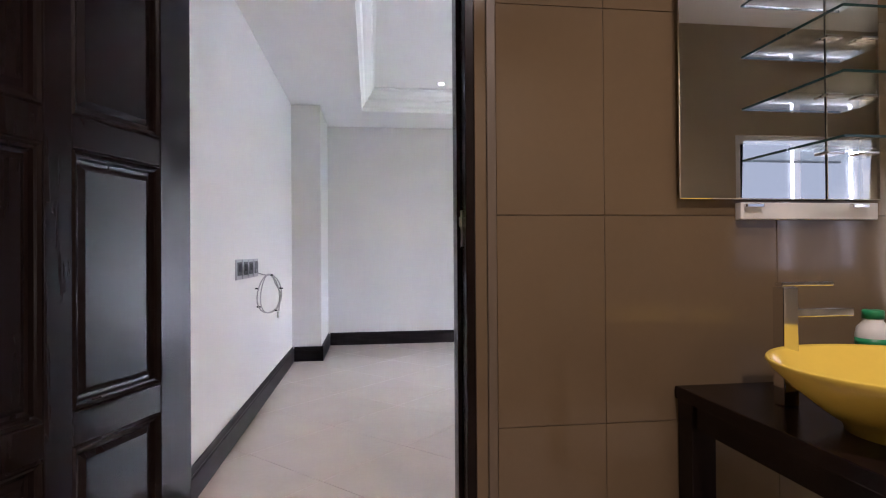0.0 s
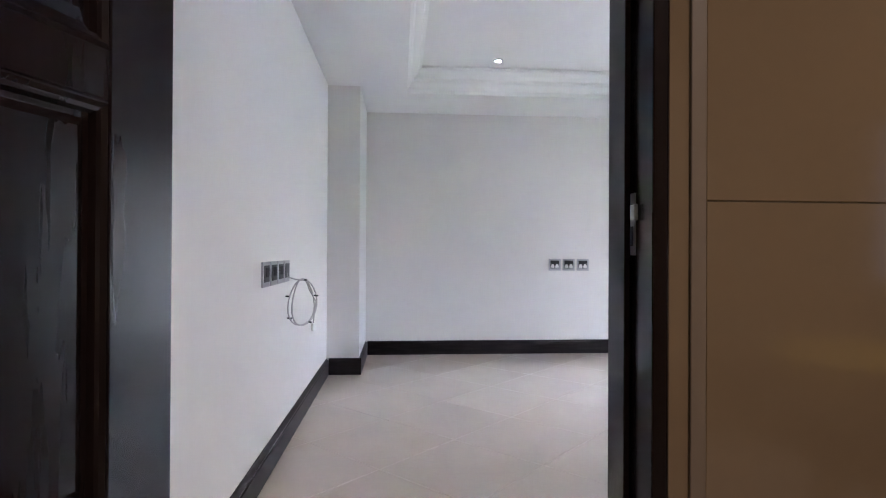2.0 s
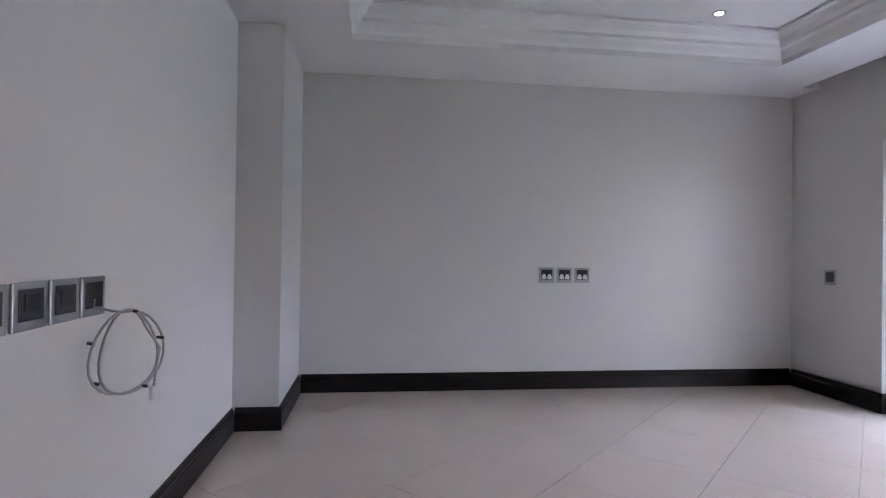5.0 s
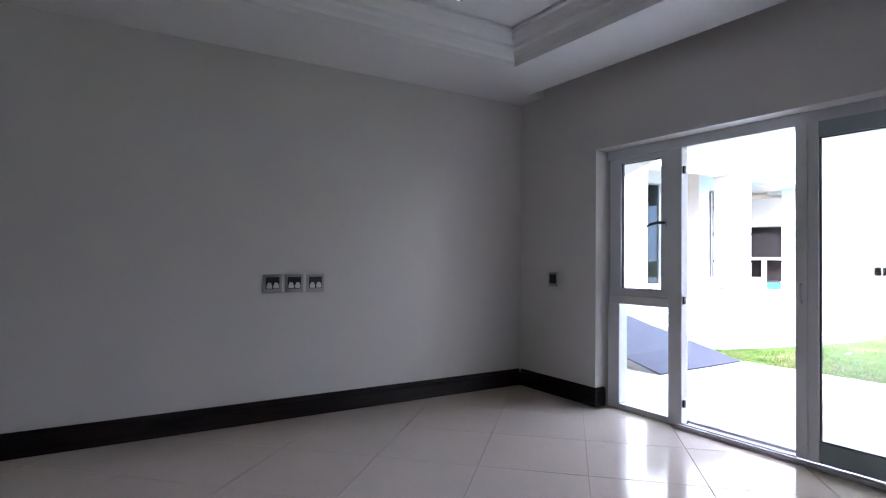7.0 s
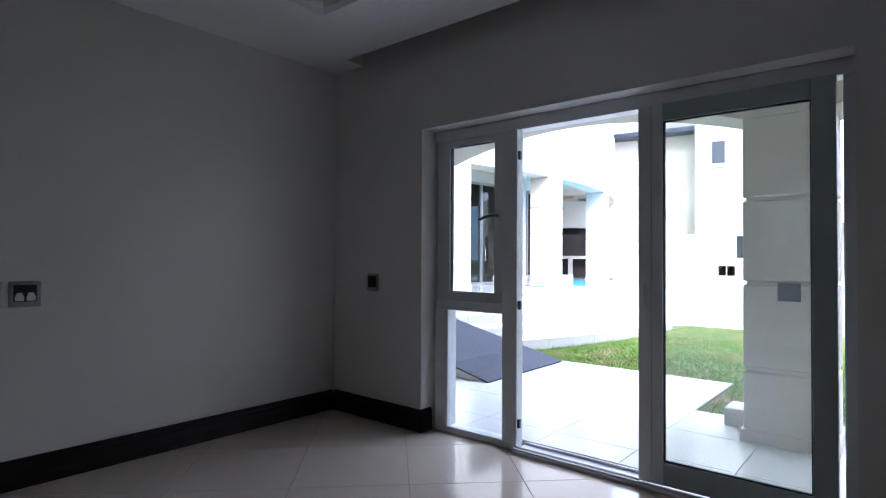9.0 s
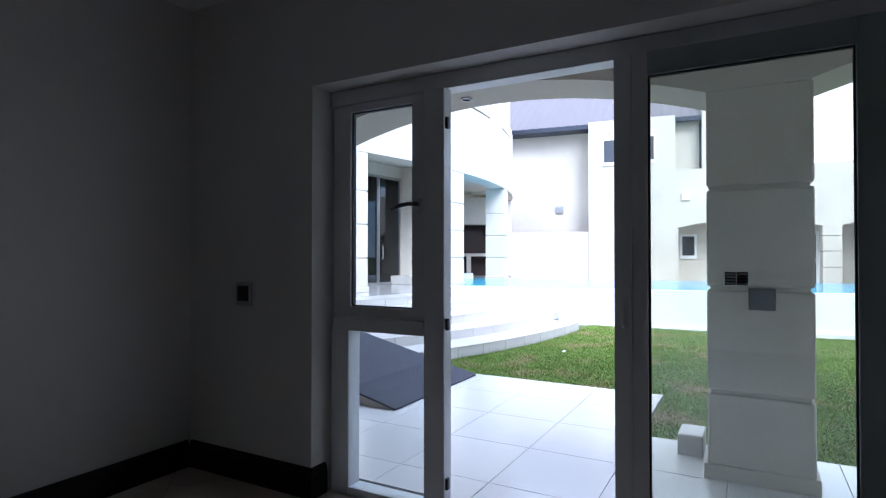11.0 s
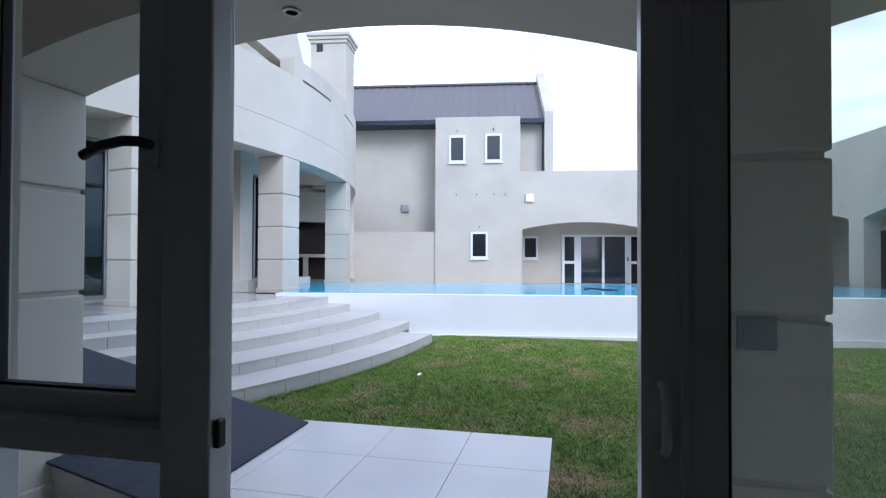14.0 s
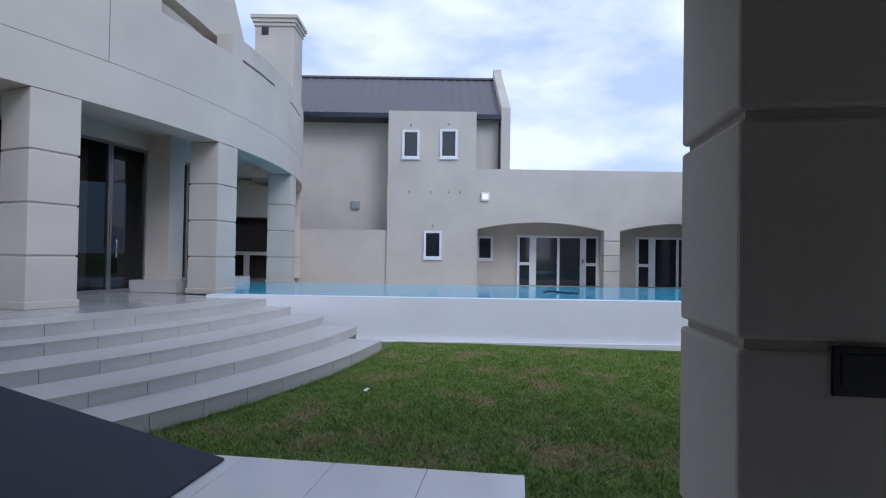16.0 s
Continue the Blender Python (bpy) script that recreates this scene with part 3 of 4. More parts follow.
for z0, z1 in ((0.006, 0.17), (0.725, 0.80), (1.387, 1.46), (1.93, 2.03)):
    for x0, x1 in xs:
        boxes("rail", DARKWOOD, door, (x0, 0.0005, z0, x1, TH - 0.0005, z1), w=0.002)
for x0, x1 in xs:
    for z0, z1 in zs:
        bm = bmesh.new()
        for s in (0, 1):
            rings = []
            for d, e in ((0, 0.003), (0.006, -0.002), (0.012, 0.004), (0.018, 0.006), (0.022, 0.016), (0.030, 0.017), (0.044, 0.009), (0.046, 0.009)):
                y = e if s == 0 else TH - e
                rings.append([bm.verts.new(p) for p in ((x0 + d, y, z0 + d), (x1 - d, y, z0 + d), (x1 - d, y, z1 - d), (x0 + d, y, z1 - d))])
            for a, b in zip(rings, rings[1:]):
                for k in range(4):
                    bm.faces.new((a[k], a[(k + 1) % 4], b[(k + 1) % 4], b[k]))
            bm.faces.new(rings[-1])
        part("panel", bm, DARKWOOD, door, "raised and fielded panel")
boxes("handle_plate", STEEL, door, (0.76, TH + 0.001, 0.93, 0.80, TH + 0.006, 1.15), w=0.002)
bm = bmesh.new()
tube(bm, [(0.78, TH + 0.006, 1.07), (0.78, TH + 0.05, 1.07), (0.76, TH + 0.055, 1.07), (0.66, TH + 0.055, 1.07)], 0.009, 10)
part("handle", bm, STEEL, door, "steel lever handle", True)

# mirror and glass shelves
EDGEGLASS = material("dark_glass_edge", (0.02, 0.045, 0.04), 0.15, bump=0)
mir = thing("wall_mirror", "frameless wall mirror in two panels", "mirror")
boxes("mirror_panel", MIRROR, mir, (-3.08, BY - 0.030, 1.315, -2.563, BY - 0.022, 2.25), w=0.003)
boxes("mirror_panel", MIRROR, mir, (-2.558, BY - 0.030, 1.315, -2.36, BY - 0.022, 2.25), w=0.003)
boxes("backing", BLACKPLASTIC, mir, (-3.065, BY - 0.0215, 1.33, -2.375, BY - 0.001, 2.235))
for z in (1.475, 1.664, 1.855, 2.045):
    sh = thing("glass_shelf", "clear glass corner shelf on chrome clips", "shelf", "glass shelves")
    boxes("shelf_board", SHELFGLASS, sh, (-2.70, BY - 0.25, z, -2.30, BY - 0.034, z + 0.007), w=0.001)
    boxes("edge", EDGEGLASS, sh, (-2.70, BY - 0.253, z - 0.0005, -2.30, BY - 0.2505, z + 0.0075), (-2.7028, BY - 0.253, z - 0.0005, -2.7003, BY - 0.034, z + 0.0075), label="dark green glass edge")
    for x in (-2.55, -2.42):
        boxes("clip", CHROME, sh, (x - 0.03, BY - 0.06, z - 0.012, x + 0.03, BY - 0.031, z - 0.001), w=0.003)
ledge = thing("white_ledge", "slim white ledge with chrome clips under the mirror", "ledge")
boxes("board", WHITEPLASTIC, ledge, (-2.87, BY - 0.03, 1.25, -2.37, BY - 0.001, 1.305), w=0.003)
for x in (-2.83, -2.45):
    boxes("clip", CHROME, ledge, (x - 0.03, BY - 0.05, 1.288, x + 0.03, BY - 0.031, 1.30), w=0.002)

# vanity, basin, tap, bottle
van = thing("vanity_table", "dark stained wooden vanity table on square legs", "vanity")
boxes("tabletop", DARKWOOD, van, (-3.09, -6.75, 0.675, -2.34, BY - 0.004, 0.715), w=0.004)
for x, y in ((-3.08, BY - 0.085), (-3.08, -6.73), (-2.43, BY - 0.085), (-2.43, -6.73)):
    boxes("leg", DARKWOOD, van, (x, y, 0, x + 0.08, y + 0.08, 0.6745), w=0.003)
boxes("apron", DARKWOOD, van, (-3.07, -6.65, 0.60, -3.045, BY - 0.086, 0.6745), w=0.002)
boxes("apron", DARKWOOD, van, (-2.99, BY - 0.035, 0.60, -2.44, BY - 0.012, 0.6745), w=0.002)
bas = thing("vessel_basin", "glossy yellow ceramic vessel basin on the vanity", "basin")
bas.location = (0, 0, -0.03)
bm = bmesh.new()
lathe(bm, [(0.12, 0.7455), (0.135, 0.75), (0.14, 0.768), (0.19, 0.80), (0.25, 0.85), (0.285, 0.885), (0.30, 0.908), (0.296, 0.913), (0.286, 0.906), (0.24, 0.86), (0.16, 0.81), (0.03, 0.795)],
      (-2.82, -5.96), 56)
part("bowl", bm, YELLOW, bas, "", True)
bm = bmesh.new()
lathe(bm, [(0.024, 0.7955), (0.024, 0.8), (0.018, 0.802)], (-2.82, -5.96), 20)
part("drain", bm, CHROME, bas, "chrome drain", True)
tap = thing("basin_mixer", "tall square chrome basin mixer tap", "tap")
tap.location = (0.03, 0, -0.03)
boxes("body", CHROME, tap, (-2.96, -5.69, 0.7455, -2.915, -5.645, 1.075), w=0.003)
boxes("spout", CHROME, tap, (-2.9145, -5.687, 0.992, -2.74, -5.648, 1.015), w=0.003)
boxes("lever", CHROME, tap, (-2.96, -5.685, 1.078, -2.80, -5.655, 1.09), w=0.003)
bot = thing("bottle", "white plastic bottle with green cap and band", "bottle")
bot.location = (0.035, 0, -0.03)
bm = bmesh.new()
lathe(bm, [(0.042, 0.7455), (0.046, 0.755), (0.046, 0.92), (0.042, 0.945), (0.026, 0.965), (0.026, 0.972)], (-2.60, -5.60), 24)
part("body", bm, WHITEPLASTIC, bot, "", True)
bm = bmesh.new()
lathe(bm, [(0.028, 0.9725), (0.028, 0.995), (0.026, 0.998)], (-2.60, -5.60), 24)
part("cap", bm, GREENCAP, bot, "green screw cap", True)
bm = bmesh.new()
lathe(bm, [(0.0468, 0.89), (0.0468, 0.915)], (-2.60, -5.60), 24)
part("band", bm, GREENCAP, bot, "green band", True)
hose = thing("water_hose", "dark hose looped beneath the vanity", "hose")
bm = bmesh.new()
tube(bm, [(-2.85, -5.44, 0.62), (-2.8, -5.46, 0.50), (-2.7, -5.46, 0.47), (-2.62, -5.46, 0.52), (-2.55, -5.46, 0.46), (-2.5, -5.45, 0.60)], 0.008)
part("tube", bm, STEEL, hose, "", True)

# ---------- garden ----------
C0 = (9.5, 17.0)                            # the veranda's centre of curvature
CS = (7.47, 9.80)                           # the garden steps' centre
GA = -82.4                                  # heading of the garden's axes
G = pose(0, 0, 0, 0, 0, GA)
ground = boxes("ground", SOIL, None, (-600, -600, -0.30, 600, 600, -0.12))
setting(ground, "green lawn ground reaching the horizon", "ground")


def ring(bm, r0, r1, a0, a1, z0, z1, n=48, about=C0):
    """A slab between two radii about a centre; angles in degrees from -y, to +x."""
    v = []
    for k in range(n + 1):
        a = radians(a0 + (a1 - a0) * k / n)
        s, c = math.sin(a), -math.cos(a)
        v.append([bm.verts.new((about[0] + r * s, about[1] + r * c, z)) for r, z in ((r1, z0), (r1, z1), (r0, z1), (r0, z0))])
    for p, q in zip(v, v[1:]):
        for k in range(4):
            bm.faces.new((p[k], q[k], q[(k + 1) % 4], p[(k + 1) % 4]))
    bm.faces.new(v[0])
    bm.faces.new(v[-1][::-1])


def ang(x, r):
    return math.degrees(math.asin(max(-1, min(1, (x - CS[0]) / r))))


# lawn sheet and blades
lawn = boxes("lawn", SOIL, None, (1.9, -9, -0.12, 8.4, 2.0, -0.035))
setting(lawn, "short green lawn with dry patches", "lawn")
rng = np.random.default_rng(4)
N = 420000
px_ = 1.95 + 6.3 * rng.random(N) ** 0.85
py_ = -8.5 + 8.9 * rng.random(N)
inside = ~((px_ < 3.2) & (py_ > -2.28)) & (np.hypot(px_ - CS[0], py_ - CS[1]) > 10.15) & (px_ * 0.991 + py_ * 0.1323 < 8.15)
inside &= ~((px_ < 3.2) & (py_ > -0.5)) & (px_ > 1.95)
px_, py_ = px_[inside], py_[inside]
n = len(px_)
yaw_ = rng.random(n) * 2 * np.pi
tuft = np.sin(px_ * 7.3 + 2 * np.sin(py_ * 5.1)) * np.sin(py_ * 8.7 + 1.5 * np.sin(px_ * 3.9))
hh = 0.010 + 0.022 * rng.random(n) * (1.0 + 0.4 * tuft)
ww = 0.003 + 0.004 * rng.random(n)
lean = rng.normal(0, 0.022, (n, 2))
dx_, dy_ = np.cos(yaw_) * ww, np.sin(yaw_) * ww
co = np.empty((n, 3, 3))
co[:, 0] = np.c_[px_ - dx_, py_ - dy_, np.full(n, -0.037)]
co[:, 1] = np.c_[px_ + dx_, py_ + dy_, np.full(n, -0.037)]
co[:, 2] = np.c_[px_ + lean[:, 0], py_ + lean[:, 1], -0.035 + hh]
me = bpy.data.meshes.new("grass_blades")
me.from_pydata(co.reshape(-1, 3).tolist(), [], np.arange(3 * n).reshape(-1, 3).tolist())
me.materials.append(GRASS)
tagged(new("grass_blades", me), "short mown grass blades of the lawn", "grass", kind="stuff")
# longer tufts left unmown along the foot of the steps
m_ = 900
ta = np.radians(rng.uniform(-25, -1, m_))
tr = 10.16 + rng.exponential(0.035, m_)
tx, ty = CS[0] + tr * np.sin(ta), CS[1] - tr * np.cos(ta)
th, tw = 0.03 + 0.07 * rng.random(m_) ** 2, 0.004 + 0.003 * rng.random(m_)
tl = rng.normal(0, 0.025, (m_, 2))
co = np.empty((m_, 3, 3))
co[:, 0] = np.c_[tx - tw, ty, np.full(m_, -0.037)]
co[:, 1] = np.c_[tx + tw, ty, np.full(m_, -0.037)]
co[:, 2] = np.c_[tx + tl[:, 0], ty - np.abs(tl[:, 1]), -0.035 + th]
me = bpy.data.meshes.new("grass_tufts")
me.from_pydata(co.reshape(-1, 3).tolist(), [], np.arange(3 * m_).reshape(-1, 3).tolist())
me.materials.append(GRASS)
tagged(new("grass_tufts", me), "longer grass tufts along the steps", "grass", kind="stuff")
scrap = boxes("paper_scrap", WHITEPLASTIC, None, (5.05, -0.79, -0.014, 5.17, -0.755, -0.009), w=0.002)
tagged(scrap, "small scrap of white paper on the lawn", "scrap")

# patio bed, then its roof and piers
setting(boxes("patio_bed", JOINT, None, (T + 0.001, -7.0, -0.12, 1.92, 2.0, -0.006), (1.92, -2.262, -0.12, 3.19, 2.0, -0.006)), "grey bedding under patio tiles", "patio")
PX0, PX1 = 1.307, 1.80
SPR, APEX, AY0, AY1 = 2.20, 2.455, -2.745, 0.32


def arch_outline(y0, y1, spring, apex, top, n=24):
    """Half of a wall over an arch: list of (y, z), from the spring round the curve and over the top."""
    half, rise = (y1 - y0) / 2, apex - spring
    r = (half * half + rise * rise) / (2 * rise)
    mid, zc = (y0 + y1) / 2, apex - r
    a = math.asin(half / r)
    pts = [(mid + r * math.sin(-a + 2 * a * k / n), zc + r * math.cos(-a + 2 * a * k / n)) for k in range(n + 1)]
    return pts + [(y1, top), (y0, top)]


bm = bmesh.new()
prism(bm, arch_outline(AY0, AY1, SPR, APEX, 3.3), "x", PX0, PX1)
box(bm, PX0, AY0 - 0.5, SPR, PX1, AY0, 3.3)
prism(bm, arch_outline(AY0 - 0.5 - 3.1, AY0 - 0.5, SPR, APEX, 3.3), "x", PX0, PX1)
box(bm, PX0, AY1, SPR, PX1, AY1 + 1.6, 3.3)
setting(part("wall_patio_arches", bm, PLASTER), "cream plastered patio wall with shallow arches", "wall")
setting(boxes("ceiling_patio", PLASTER, None, (T, -7.0, 2.62, PX0, 2.0, 2.75)), "plain cream plastered patio soffit", "ceiling")
setting(boxes("wall_house_outside", PLASTER, None, (T + 0.001, OY1 + 0.0, 0, T + 0.02, 2.0, 2.62), (T + 0.001, OY0, OZ, T + 0.02, OY1, 2.62), (T + 0.001, -7, 0, T + 0.02, OY0, 2.62)),
        "cream plastered outer wall", "wall")
sp = thing("downlight", "small round patio soffit downlight, unlit", "downlight", "patio downlights")
sp.location = (1.55, -1.09, 2.45)
bm = bmesh.new()
lathe(bm, [(0.045, 0.0), (0.045, -0.008), (0.03, -0.010), (0.03, 0.0)], (0, 0), 20)
part("ring", bm, STEEL, sp)


def block_pier(name, label, m, w, d, joints, z0, z1, plinth=0.05, group="", mat=PLASTER):
    """A square plastered pier of rusticated blocks; local origin at its middle."""
    t = thing(name, label, "column", group)
    t.matrix_world = m
    boxes("core", mat, t, (-w / 2 + 0.02, -d / 2 + 0.02, z0, w / 2 - 0.02, d / 2 - 0.02, z1))
    cuts = [z0] + list(joints) + [z1]
    for i, (a, b) in enumerate(zip(cuts, cuts[1:])):
        g0, g1 = (0 if i == 0 else 0.012), (0 if i == len(cuts) - 2 else 0.012)
        boxes("block", mat, t, (-w / 2, -d / 2, a + g0, w / 2, d / 2, b - g1), w=0.012)
    if plinth:
        boxes("plinth", mat, t, (-w / 2 - 0.02, -d / 2 - 0.02, z0, w / 2 + 0.02, d / 2 + 0.02, z0 + 0.09), w=0.008)
    return t


pier = block_pier("patio_pier", "cream plastered patio pier with grooved blocks", pose((PX0 + PX1) / 2, -3.005, 0), PX1 - PX0, 0.52, (0.49, 1.075, 1.645), -0.006, SPR)
block_pier("patio_pier", "cream plastered patio pier with grooved blocks", pose((PX0 + PX1) / 2, AY1 + 0.4, 0), PX1 - PX0, 0.80, (0.49, 1.075, 1.645), -0.006, SPR)
block_pier("patio_pier", "cream plastered patio pier with grooved blocks", pose((PX0 + PX1) / 2, -6.62, 0), PX1 - PX0, 0.49, (0.49, 1.075, 1.645), -0.006, SPR)
wall_plate(pose(PX0, -3.019, 1.02, 0, 0, -90), 0.13, 0.12, "blank", "dark outdoor socket plate on the patio pier", BLACKPLASTIC)
tagged(boxes("stone_block", STONE, None, (1.62, -2.70, -0.03, 1.88, -2.55, 0.13), w=0.012), "small pale stone block beside the patio pier", "block")

# ramp with its rubber mat
RX0, RX1, RY0, RY1 = 1.60, 3.10, -0.40, 1.95
bm = bmesh.new()
prism(bm, [(RY0, -0.003), (RY1, -0.003), (RY1, 0.56), (RY0, 0.001)], "x", RX0 + 0.004, RX1 - 0.02)
setting(part("ramp", bm, STONE), "tiled masonry ramp up to the terrace", "ramp")
bm = bmesh.new()
prism(bm, [(RY0 - 0.03, 0.003), (RY1, 0.565), (RY1, 0.58), (RY0 - 0.03, 0.018)], "x", RX0 - 0.03, RX1 + 0.0)
bevel(bm, 0.004, 1)
tagged(part("rubber_mat", bm, RUBBER), "dark blue-grey rubber mat laid over the ramp", "mat")

# terrace and curved steps
TERR = 0.60
bm = bmesh.new()
ring(bm, 2.0, 8.15, ang(1.85, 8.17), ang(8.45, 8.17), 0.3, TERR - 0.002, 40, CS)
ring(bm, 6.3, 14.6, -35, -4.5, 0.3, TERR - 0.006, 40)
ring(bm, 6.3, 13.45, -4.5, 30, 0.3, TERR - 0.006, 40)
setting(part("terrace_floor", bm, TERRACE), "pale glossy tiled veranda terrace", "terrace")
STEPR = (10.15, 9.66, 9.11, 8.55, 8.17)
XEND = (7.42, 7.90, 8.00, 8.40, 8.42)
steps = []
for i, r in enumerate(STEPR):
    z1 = 0.12 * (i + 1)
    st = thing("curved_step", "curved garden step clad in pale tiles", "step", "garden steps", "structure")
    bm = bmesh.new()
    ring(bm, 7.4, r - 0.012, ang(RX1, r), ang(XEND[i], r), -0.12, z1 - 0.014, 30, CS)
    part("core", bm, STEPJOINT, st)
    steps.append((st, r, z1, ang(RX1, r), ang(XEND[i], r)))

# pool: white wall, brim, water
gl = []
bm = bmesh.new()
box(bm, -1.5, 8.2, -0.12, 10.2, 8.45, 0.645, m=G)
setting(part("wall_pool", bm, PLASTERW), "smooth white infinity pool wall", "pool wall")
bm = bmesh.new()
box(bm, 0.2, 8.12, -0.12, 10.2, 8.199, -0.015, m=G)
setting(part("trim_pool_kerb", bm, PLASTERW), "low white kerb at the foot of the pool wall", "kerb")
bm = bmesh.new()
box(bm, -1.5, 8.452, 0.2, 10.2, 12.3, 0.652, m=G)
box(bm, -6.0, 9.6, 0.2, -1.501, 12.3, 0.652, m=G)
setting(part("pool_water", bm, WATER), "still light-blue swimming pool water", "water")
bm = bmesh.new()
box(bm, -8, 12.301, -0.12, 10.3, 30, 0.405, m=G)
setting(part("upper_pavement", bm, PLASTER), "pale paving beyond the pool", "pavement")

# veranda columns, ring beam, parapet
RB = 14.2
bm = bmesh.new()
ring(bm, RB - 0.45, RB, -50, 28, 3.18, 4.78, 90)
setting(part("wall_veranda_beam", bm, PLASTER), "curved cream plastered balcony parapet", "parapet")
bm = bmesh.new()
ring(bm, RB - 0.45, RB + 0.0025, -50, 28, 3.77, 3.7745, 90)
setting(part("trim_parapet_line", bm, JOINT), "fine joint line along the curved parapet", "trim")
bm = bmesh.new()
ring(bm, 6.0, RB - 0.452, -50, 40, 3.402, 3.6, 60)
setting(part("ceiling_veranda", bm, PLASTER), "cream plastered veranda soffit", "ceiling")
COLJ = [TERR + 0.62 * k for k in (1, 2, 3)] + [3.05]
for x in (2.0, 5.82, 8.95, 12.62, 16.0):
    a = math.asin((x - C0[0]) / RB)
    rm = RB - 0.28
    block_pier("veranda_column", "cream plastered veranda column with grooved blocks", pose(C0[0] + rm * math.sin(a), C0[1] - rm * math.cos(a), 0, 0, 0, math.degrees(a)),
               0.60, 0.54, [TERR + 0.62, TERR + 1.24, TERR + 1.86], TERR - 0.002, 3.178, group="veranda columns")

# house behind the veranda: glazing and walls
RW = 12.6
GZ = 3.12                                   # head of the veranda glazing
bm = bmesh.new()
ring(bm, RW - 0.25, RW, -50, -21, TERR, 3.40, 20)
ring(bm, RW - 0.25, RW, -21, -1.85, GZ, 3.40, 20)
ring(bm, RW - 0.25, RW + 0.4, -1.85, 0.05, TERR, 3.40, 6)
ring(bm, RW - 0.25, RW, 0.05, 12.0, GZ, 3.40, 12)
setting(part("wall_veranda_back", bm, PLASTER), "cream plastered house wall behind the veranda", "wall")
for a0, a1 in ((-21, -17.2), (-17.15, -13.35), (-13.3, -9.5), (-9.45, -5.7), (-5.65, -1.9), (0.1, 4.0), (4.05, 8.0), (8.05, 12.0)):
    gp = thing("glazed_panel", "tall dark sliding glass panel", "glazing", "veranda glazing", "structure")
    bm = bmesh.new()
    ring(bm, RW - 0.09, RW - 0.08, a0, a1, TERR + 0.06, GZ - 0.05, 4)
    part("pane", bm, TINT, gp)
    bm = bmesh.new()
    ring(bm, RW - 0.12, RW - 0.05, a0, a1, GZ - 0.05, GZ - 0.002, 4)
    ring(bm, RW - 0.12, RW - 0.05, a0, a1, TERR, TERR + 0.058, 4)
    ring(bm, RW - 0.12, RW - 0.05, a0, a0 + 0.16, TERR + 0.06, GZ - 0.052, 1)
    ring(bm, RW - 0.12, RW - 0.05, a1 - 0.16, a1, TERR + 0.06, GZ - 0.052, 1)
    part("frame", bm, STEEL, gp)
bm = bmesh.new()
ring(bm, 6.0, 6.2, -50, 40, TERR, 3.40, 30)
setting(part("wall_house_inner", bm, PLASTER), "plain inner house wall", "wall")
bm = bmesh.new()
ring(bm, RW - 0.2, 13.45, -3.45, 9.0, TERR, TERR + 0.20, 14)
setting(part("terrace_plinth", bm, STONE), "low tiled plinth on the terrace", "plinth")

# dark blue cleaner hose afloat in the pool
hose = thing("pool_hose", "dark blue pool cleaner hose floating on the water", "hose")
bm = bmesh.new()
tube(bm, [G @ Vector((4.05 + 0.13 * k, 9.9 + 0.35 * math.sin(k * 1.3), 0.662)) for k in range(6)], 0.024, 8)
part("tube", bm, GUTTER, hose, "", True)
# chrome pull on the veranda glazing
pull = thing("door_pull", "chrome pull handle on the veranda glazing", "handle")
bm = bmesh.new()
pa = radians(-5.3)
pm = pose(C0[0] + (RW - 0.04) * math.sin(pa), C0[1] - (RW - 0.04) * math.cos(pa), 0, 0, 0, -5.3)
tube(bm, [pm @ Vector(p) for p in ((0, 0.0, 1.5), (0, -0.05, 1.5), (0, -0.055, 1.45), (0, -0.055, 1.25), (0, -0.05, 1.2), (0, 0.0, 1.2))], 0.012, 8)
part("bar", bm, CHROME, pull, "", True)

# braai alcove at the veranda's far end
br = thing("braai_fireplace", "built-in brick braai with plastered shelves and dark firebox", "fireplace")
BM = pose(14.4, 5.2, TERR, 0, 0, -62)
boxes("surround", PLASTER, br, (-3.0, 0.0, 0, -1.1, 0.7, 2.6), (1.0, 0.0, 0, 1.2, 0.7, 2.6), (-1.1, 0, 1.72, 1.0, 0.7, 2.6), m=BM)
boxes("shelf", PLASTER, br, (-1.099, 0.0, 0.66, 0.999, 0.7, 0.76), m=BM)
boxes("firebox", BRICK, br, (-1.099, 0.55, 0.76, 0.999, 0.69, 1.719), m=BM)
boxes("pier", PLASTER, br, (-0.1, 0.02, 0, 0.05, 0.6, 0.659), m=BM)
boxes("back", BRICK, br, (-1.099, 0.6, 0, 0.999, 0.69, 0.659), m=BM)
boxes("hood", BRICK, br, (-0.35, -0.03, 0.761, 0.35, 0.5, 1.5), m=BM)

# upper storey just behind the parapet: a low slot under its wall, a raked end
bm = bmesh.new()
n_up = 40
cols = []
for k in range(n_up + 1):
    a = -50 + 52.3 * k / n_up
    s, c = math.sin(radians(a)), -math.cos(radians(a))
    foot = 5.05 - 0.033 * min(0.0, a) if a < 0.0 else 4.9
    crown = min(7.4, 6.04 - (a - 0.23) * 0.376)
    cols.append([bm.verts.new((C0[0] + r * s, C0[1] + r * c, z)) for r, z in ((13.9, foot), (13.9, crown), (13.65, crown), (13.65, foot))])
for p, q in zip(cols, cols[1:]):
    for k in range(4):
        bm.faces.new((p[k], q[k], q[(k + 1) % 4], p[(k + 1) % 4]))
bm.faces.new(cols[0])
bm.faces.new(cols[-1][::-1])
